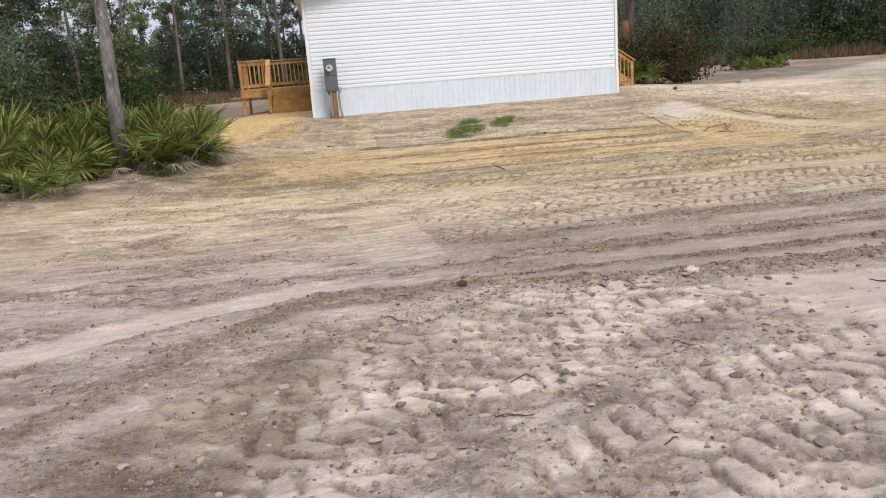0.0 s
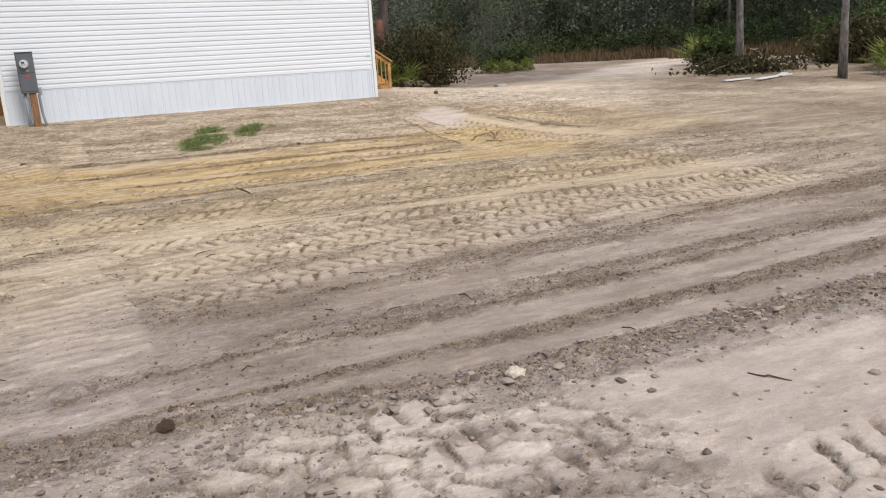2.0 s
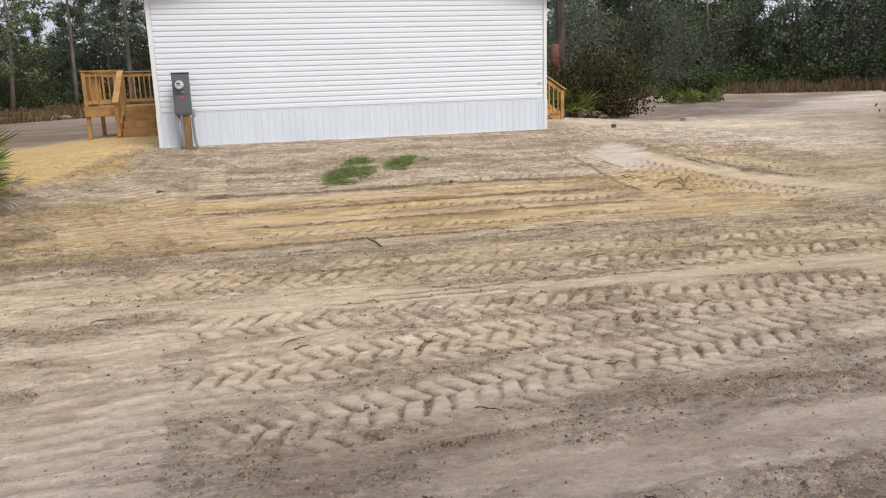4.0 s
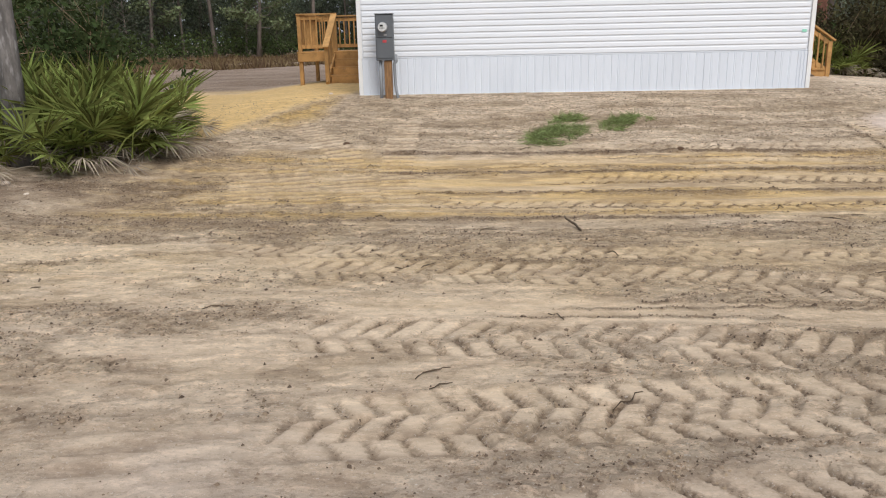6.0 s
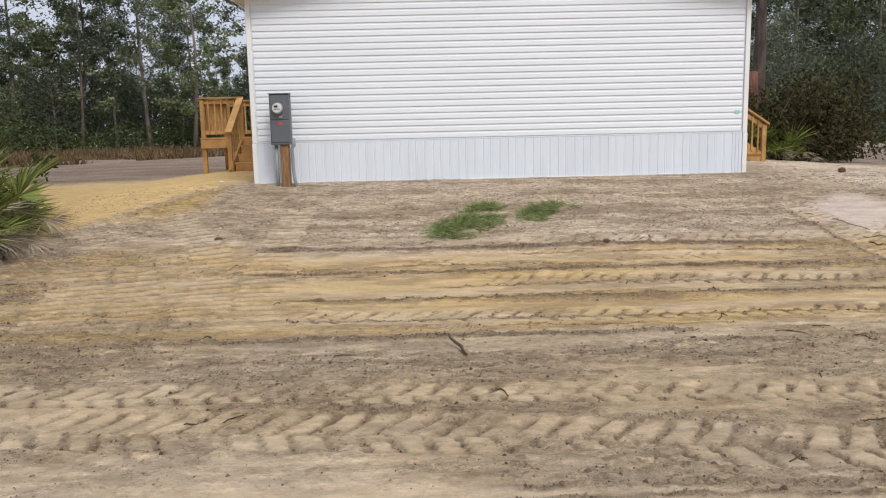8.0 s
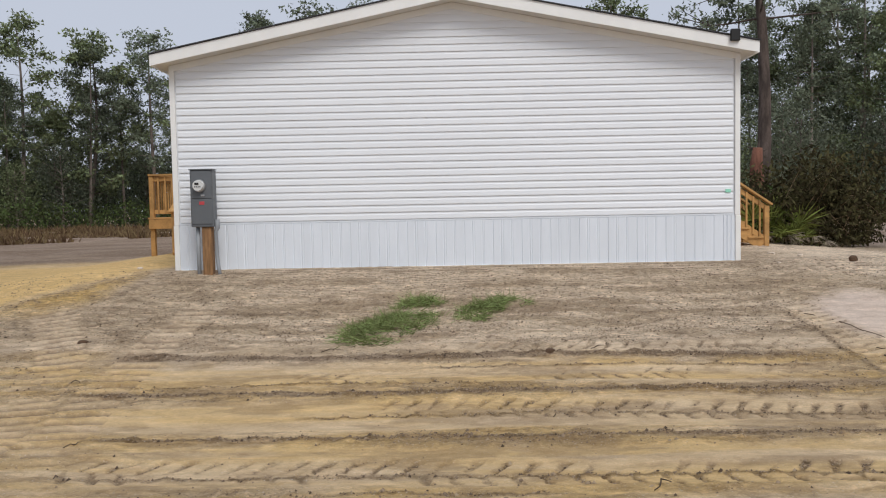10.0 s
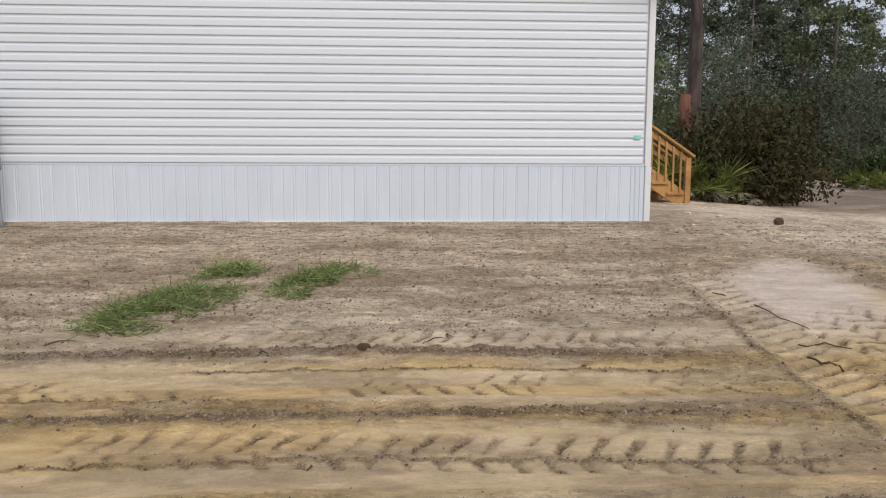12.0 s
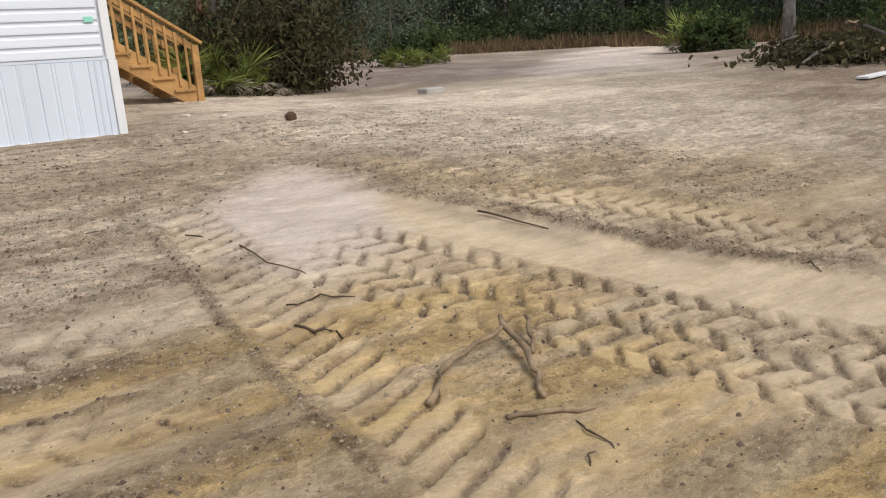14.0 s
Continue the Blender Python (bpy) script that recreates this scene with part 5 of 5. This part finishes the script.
for seed, n, reach in ((51, 42, 1.05), (52, 34, 0.95), (53, 26, 0.78)):
    t = thing("saw_palmetto", "green saw palmetto with dry grey lower fronds", "palmetto", "palmettos at the yard's edge")
    r = np.random.default_rng(seed)
    for i in range(n):
        dry = i < n * 0.32
        ob = part("dry_frond" if dry else "frond", (DRY_FRONDS if dry else FRONDS)[i % (3 if dry else 5)], None, t)
        up = r.uniform(-5, 30) if dry else 90 - 78 * math.sqrt(max(0.0, (i - n * 0.32) / (n * 0.68))) + r.normal() * 6
        k = reach * r.uniform(0.75, 1.15) * (0.82 if dry else 1)
        m = pose(r.normal() * 0.22, r.normal() * 0.22, 0.08, 0, -up, r.uniform(0, 360)) @ pose(0, 0, 0, r.normal() * 25, 0, 0)
        ob.matrix_basis = m @ Matrix.Diagonal((k, k, k, 1))
    PALMS.append(t)
SPOTS = [(0, -3.3, 15.8, 1.1), (1, -3.15, 14.95, 1.1), (2, -2.75, 15.6, 1.1), (1, -3.6, 16.7, 1.15), (0, -4.1, 15.7, 1.1), (2, -2.75, 16.6, 1.0), (2, -4.1, 14.25, 1.0), (1, -4.9, 14.6, 1.15), (0, -5.6, 14.3, 1.2),
         (1, -4.6, 15.8, 1.2), (2, -5.3, 13.4, 1.1), (0, -6.6, 13.9, 1.2), (1, -3.9, 17.4, 1.1), (2, -4.6, 12.6, 1.0), (1, -6.2, 15.6, 1.3), (0, -5.2, 17.0, 1.2),
         (1, 9.95, 24.9, 1.0), (2, 10.3, 24.6, 0.9), (1, 21.0, 37.2, 0.8), (2, 22.3, 37.0, 0.9), (1, 27.5, 29.5, 1.3), (1, 24.5, 18.0, 1.2), (2, 22.8, 17.0, 1.0)]
seen_palm = set()
for k, x, y, s in SPOTS:
    m = pose(x, y, float(lie(x, y)) - 0.03, 0, 0, (x * 77 + y * 31) % 360)
    if k not in seen_palm:
        seen_palm.add(k)
        PALMS[k].matrix_basis = m
        PALMS[k].scale = (s, s, s)
    else:
        copy_thing(PALMS[k], m).scale = (s, s, s)


def brush(name, label, cx, cy, rx, ry, h, n, mat, seed, leaf=0.06, stems=40, sparse=0.0):
    """A shrub: many stems from the ground and a ragged mass of leaves."""
    r = np.random.default_rng(seed)
    z0 = float(lie(cx, cy))
    t = thing(name, label, "shrub", at=(cx, cy, z0))
    st, tips = Geo(), []
    for _ in range(stems):
        a, u = r.uniform(0, 2 * math.pi), math.sqrt(r.random())
        b = Vector((math.cos(a) * u * rx * 0.35, math.sin(a) * u * ry * 0.35, -0.05))
        e = Vector((math.cos(a) * u * rx, math.sin(a) * u * ry, h * r.uniform(0.45, 1.0) * math.sqrt(max(0.05, 1 - 0.8 * u * u))))
        m = b.lerp(e, 0.5) + Vector(r.normal(size=3) * 0.12 * h)
        st.tube([b, m, e], [0.022, 0.014, 0.005], 4, False)
        for _ in range(4):
            q = m.lerp(e, r.random())
            w = q + Vector(r.normal(size=3)) * 0.22 * h
            w.z = max(0.05, w.z)
            st.tube([q, w], [0.008, 0.003], 3, False)
            tips.append(w)
        tips.append(e)
    tips = np.array([tuple(q) for q in tips])
    c = tips[r.integers(0, len(tips), n)] + r.normal(size=(n, 3)) * (0.085 * rx, 0.085 * ry, 0.07 * h)
    c[:, 2] = np.abs(c[:, 2]) + 0.04
    tagged(part("stem", st, STICK, t), kind="stuff")
    tagged(part("foliage", Geo().soup(leaves(c, leaf, r)), mat, t), kind="stuff")
    return t


brush("brush_shrub", "tall tangled brown-green brush with bare grey stems", 11.35, 25.9, 1.6, 1.3, 1.8, 14000, SHRUB_BROWN, 61, 0.06, 70)
brush("green_shrub", "small bright green shrub beside the stairs", 10.2, 26.0, 0.5, 0.5, 1.0, 1200, SHRUB, 62, 0.06, 18)
brush("far_shrub", "round green shrub at the drive's edge", 22.8, 39.4, 1.6, 1.4, 1.3, 4000, SHRUB, 63, 0.10, 30)
brush("left_shrub", "dark green leafy shrub behind the palmettos", -4.9, 17.7, 1.2, 1.0, 2.0, 5500, SHRUB, 64, 0.06, 40)
brush("left_shrub", "dark green leafy shrub behind the palmettos", -7.2, 16.6, 1.6, 1.3, 2.2, 5000, SHRUB, 65, 0.07, 40)
brush("left_shrub", "dark green leafy shrub behind the palmettos", -9.5, 18.5, 2.2, 1.6, 2.8, 6000, SHRUB, 66, 0.08, 40)
brush("left_shrub", "broad dark shrub at the foot of the wood", -10.5, 22.5, 2.4, 1.8, 3.2, 6500, SHRUB, 74, 0.09, 40)
brush("left_shrub", "broad dark shrub at the foot of the wood", -13.5, 20.5, 2.6, 2.0, 3.4, 6500, SHRUB, 75, 0.09, 40)
brush("left_shrub", "low dark shrub at the edge of the sand", -6.4, 12.9, 0.8, 0.6, 0.8, 1800, SHRUB, 67, 0.05, 24)
brush("edge_shrub", "mixed green shrub beside the sandy drive", 27.5, 28.6, 1.1, 1.0, 1.2, 2600, SHRUB, 68, 0.10, 30)
brush("edge_shrub", "dark shrub behind the debris pile", 26.2, 21.0, 1.6, 1.3, 1.5, 3000, SHRUB_BROWN, 69, 0.10, 30)
brush("edge_shrub", "dark shrub behind the debris pile", 28.5, 22.5, 2.2, 1.6, 2.2, 3500, SHRUB, 70, 0.10, 30)


# trees that stand near the walk
def near_pine(label, x, y, seed, height, bare, spread, lean, girth, mat=BARK, **kw):
    t = thing("pine_tree", label, "pine tree", at=(x, y, float(lie(x, y)) - 0.05))
    tr, cr = pine_meshes(seed, height, bare, spread, lean, girth=girth, sides=14, **kw)
    part("trunk", tr, mat, t, smooth=True)
    part("crown", Geo().soup(cr), NEEDLE, t)
    return t


near_pine("grey-barked pine standing among the palmettos", -3.85, 14.75, 81, 12, 0.6, 1.8, -0.03, 0.115)
near_pine("large leaning pine behind the house corner", 11.25, 28.6, 82, 10.5, 0.52, 2.4, -0.08, 0.18, BARK_DARK, size=0.20, tufts=7, per=26)
near_pine("slim grey pine beside the debris pile", 21.0, 17.4, 83, 14, 0.5, 1.9, 0.0, 0.10)
near_pine("slim pine beyond the debris pile", 23.6, 23.7, 84, 14, 0.5, 2.0, 0.0, 0.12)


def build_snag():
    t = thing("dead_snag", "broken red-brown dead trunk before the pine", "tree stump", at=(10.85, 27.7, float(lie(10.85, 27.7)) - 0.05))
    part("trunk", Geo().tube([(0, 0, 0), (0.02, 0, 1.0), (-0.03, 0, 1.9), (0.0, 0, 2.3)], [0.21, 0.17, 0.15, 0.11], 12), BURNT, t, smooth=True)
    for a, b in (((0.0, 0, 2.25), (-0.22, 0.05, 2.33)), ((0.02, 0, 2.2), (0.20, -0.03, 2.26)), ((0, 0, 2.25), (0.05, 0, 2.5))):
        part("splinter", Geo().tube([a, b], [0.04, 0.01], 5), BARK_DARK, t)


build_snag()


# ---- small things on the ground ----
def grass_pile(x, y, rx, ry, turn, n, seed):
    """A low heap of cut and growing green grass."""
    r = np.random.default_rng(seed)
    a, u = r.uniform(0, 6.28, n), np.sqrt(r.random(n)) * r.uniform(0.6, 1.08, n)
    ca, sa = math.cos(radians(turn)), math.sin(radians(turn))
    lx, ly = np.cos(a) * u * rx, np.sin(a) * u * ry
    px, py = x + lx * ca - ly * sa, y + lx * sa + ly * ca
    keep = fbm(px * 4.5, py * 4.5, seed, 3) + 0.30 * (0.75 - u) > 0.46
    px, py, u = px[keep], py[keep], u[keep]
    pz = survey(px, py)[1] + 0.09 * np.maximum(0, 1 - u * u) * r.random(len(px))
    b = np.stack([px, py, pz], 1)
    d = unit(r.normal(size=(len(px), 3)) * (1, 1, 0.35) + (0, 0, 0.28)) * r.uniform(0.05, 0.20, (len(px), 1))
    w = unit(np.cross(d, r.normal(size=d.shape))) * 0.0045
    g = Geo().soup(np.stack([b - w, b + w, b + d], 1))
    tagged(part("grass_patch", g, GRASS), "patch of bright green cut grass on bare soil", "grass", "grass patches", "stuff")


grass_pile(2.85, 16.75, 0.85, 0.42, 58, 3400, 91)
grass_pile(3.12, 17.75, 0.35, 0.16, 15, 800, 94)
grass_pile(3.98, 17.5, 0.62, 0.34, 52, 2400, 92)


def stick(name, label, pts, radii, mat=STICK, group=""):
    """A branch lying on the soil along plan points (x, y, height over the soil)."""
    dense, rad = [], []
    for i in range(len(pts) - 1):
        for u in (0, 0.33, 0.66):
            a, b = pts[i], pts[i + 1]
            x, y, h = (a[j] + (b[j] - a[j]) * u for j in range(3))
            q = radii[i] + (radii[i + 1] - radii[i]) * u
            dense.append((x + 0.012 * math.sin(31 * (x + y)), y + 0.012 * math.sin(47 * (x - y)), h + q * 0.7))
            rad.append(q * (1 + 0.12 * math.sin(90 * x + 60 * y)))
    dense.append((pts[-1][0], pts[-1][1], pts[-1][2] + radii[-1]))
    rad.append(radii[-1])
    z = survey(np.array([p[0] for p in dense]), np.array([p[1] for p in dense]))[1]
    g = Geo().tube([(p[0], p[1], p[2] + float(q)) for p, q in zip(dense, z)], rad, 7)
    tagged(part(name, g, mat, smooth=True), label, "branch", group)


stick("fallen_branch", "crooked brown branch lying on the sand", [(7.42, 14.80, 0), (7.56, 14.92, 0.01), (7.72, 14.99, 0.03), (7.98, 15.05, 0.05)], [0.019, 0.017, 0.013, 0.009])
stick("fallen_branch", "straight brown branch lying on the sand", [(8.02, 15.15, 0.06), (7.93, 14.84, 0.03), (7.86, 14.70, 0.01), (7.77, 14.55, 0)], [0.013, 0.015, 0.014, 0.010])
stick("fallen_branch", "short brown branch propped on another branch", [(8.16, 15.10, 0.05), (8.06, 14.96, 0.03), (7.98, 14.86, 0.0)], [0.008, 0.011, 0.008])
stick("fallen_branch", "short broken stick lying on the sand", [(7.57, 14.54, 0), (7.72, 14.47, 0.005), (7.88, 14.40, 0)], [0.011, 0.010, 0.007])
stick("twig", "long thin dark twig on the sand", [(7.22, 17.12, 0), (7.42, 16.92, 0.01), (7.46, 16.4, 0.01), (7.62, 16.14, 0)], [0.004, 0.005, 0.004, 0.002], STICK_DARK, "twigs")
stick("twig", "thin dark twig on the sand", [(7.35, 15.92, 0), (7.5, 15.88, 0.01), (7.65, 15.80, 0)], [0.004, 0.005, 0.003], STICK_DARK, "twigs")
stick("twig", "thin dark twig on the sand", [(7.27, 15.68, 0), (7.36, 15.58, 0.01), (7.43, 15.51, 0)], [0.007, 0.007, 0.004], STICK_DARK, "twigs")
stick("twig", "forked dark stick by the track", [(8.93, 16.5, 0.02), (9.02, 16.3, 0.02), (9.14, 16.06, 0)], [0.007, 0.007, 0.004], STICK_DARK, "twigs")
stick("twig", "bent dark twig standing in the sand", [(2.56, 12.42, 0.06), (2.60, 12.30, 0.03), (2.66, 12.08, 0)], [0.006, 0.012, 0.008], STICK_DARK, "twigs")
r = np.random.default_rng(97)
for k in range(110):
    x, y = r.uniform(-2.2, 10.5), 2.6 + 16.5 * r.random() ** 1.2
    a, ln = r.normal() * 0.7, r.uniform(0.05, 0.24)
    stick("twig", "thin dark twig on the sand", [(x, y, 0), (x + math.cos(a) * ln * 0.5, y + math.sin(a) * ln * 0.5, r.uniform(0, 0.02)), (x + math.cos(a) * ln, y + math.sin(a) * ln, 0)],
          [0.003, 0.0045, 0.002], STICK_DARK, "twigs")


def lump(name, label, category, x, y, size, mat, seed, squash=0.7):
    r = np.random.default_rng(seed)
    bm = bmesh.new()
    bmesh.ops.create_icosphere(bm, subdivisions=2, radius=1)
    for v in bm.verts:
        v.co *= 1 + 0.35 * noise.noise(v.co * 1.7 + Vector((seed, 0, 0)))
        v.co.z *= squash
    me = bpy.data.meshes.new(name)
    bm.to_mesh(me)
    bm.free()
    me.materials.append(mat)
    ob = new(name, me)
    ob.matrix_basis = pose(x, y, ground_z(x, y) + size * squash * 0.55, 0, 0, r.uniform(0, 360)) @ Matrix.Diagonal((size, size, size, 1))
    tagged(ob, label, category)


lump("clod", "brown lump of soil on pale sand", "clod", 9.07, 19.72, 0.06, CLOD, 3, 0.9)
lump("clod", "white lump of dried clay in the track ridge", "clod", 2.42, 5.0, 0.05, CHIP, 4, 0.5)
lump("clod", "dark lump of soil beside the ridge", "clod", 0.82, 5.38, 0.045, CLOD, 5, 0.5)
lump("clod", "dark clump of soil at the ridge end", "clod", 4.4, 15.85, 0.05, CLOD, 6, 0.5)
lump("clod", "dark clump of roots on the track", "clod", -0.1, 16.4, 0.05, CLOD, 8, 0.6)
for k, (x, y) in enumerate([(-3.0, 13.4), (-4.2, 12.9), (-3.4, 13.7), (-4.9, 12.2), (8.6, 20.3), (8.3, 20.6), (8.0, 19.6), (-1.0, 20.0)]):
    lump("wood_chip", "pale chip of broken wood or clay", "debris", x, y, 0.03 + 0.012 * (k % 3), CHIP, 20 + k, 0.5)


def debris_pile(x, y, seed):
    """Cleared branches and brush heaped at the edge of the yard."""
    r = np.random.default_rng(seed)
    t = thing("brush_pile", "heap of cleared grey branches and wilted brush", "brush pile", at=(x, y, float(lie(x, y))))
    for k in range(70):
        a = r.uniform(-0.5, 0.5) + (math.pi / 2 if r.random() < 0.25 else 0.6)
        c = Vector((r.normal() * 0.75, r.normal() * 0.5, abs(r.normal()) * 0.20 + 0.06))
        h = Vector((math.cos(a), math.sin(a), r.normal() * 0.15)) * r.uniform(0.25, 0.7)
        p0, p1 = c - h, c + h
        p0.z, p1.z = max(0.03, p0.z), max(0.03, p1.z)
        part("branch", Geo().tube([p0, c + Vector(r.normal(size=3) * 0.05), p1], [0.035 * r.uniform(0.4, 1.3), 0.03, 0.012], 5), STICK if k % 3 else BARK_FAR, t)
    n = 2600
    c = np.stack([r.normal(size=n) * 0.9 - 0.3, r.normal(size=n) * 0.6, np.abs(r.normal(size=n)) * 0.20 + 0.03], 1)
    tagged(part("wilted_leaf", Geo().soup(leaves(c, 0.09, r)), SHRUB_BROWN, t), kind="stuff")


debris_pile(21.0, 20.7, 71)
for k, (x, y, a, ln) in enumerate([(19.6, 18.6, 20, 2.4), (20.4, 19.0, 35, 1.6), (18.4, 18.9, 10, 1.2)]):
    g = Geo().box((-ln / 2, -0.09, 0), (ln / 2, 0.09, 0.035), c=0.004)
    ob = part("board", g, BOARD)
    ob.matrix_basis = pose(x, y, ground_z(x, y) + 0.01, 0, 0, a)
    tagged(ob, "loose pale board lying on the sand", "board")
g = Geo().box((-0.2, -0.1, 0), (0.2, 0.1, 0.10), c=0.012)
ob = part("concrete_block", g, CONCRETE)
ob.matrix_basis = pose(12.6, 22.6, ground_z(12.6, 22.6) - 0.01, 0, 0, 15)
tagged(ob, "half-buried grey concrete block near the brush", "block")
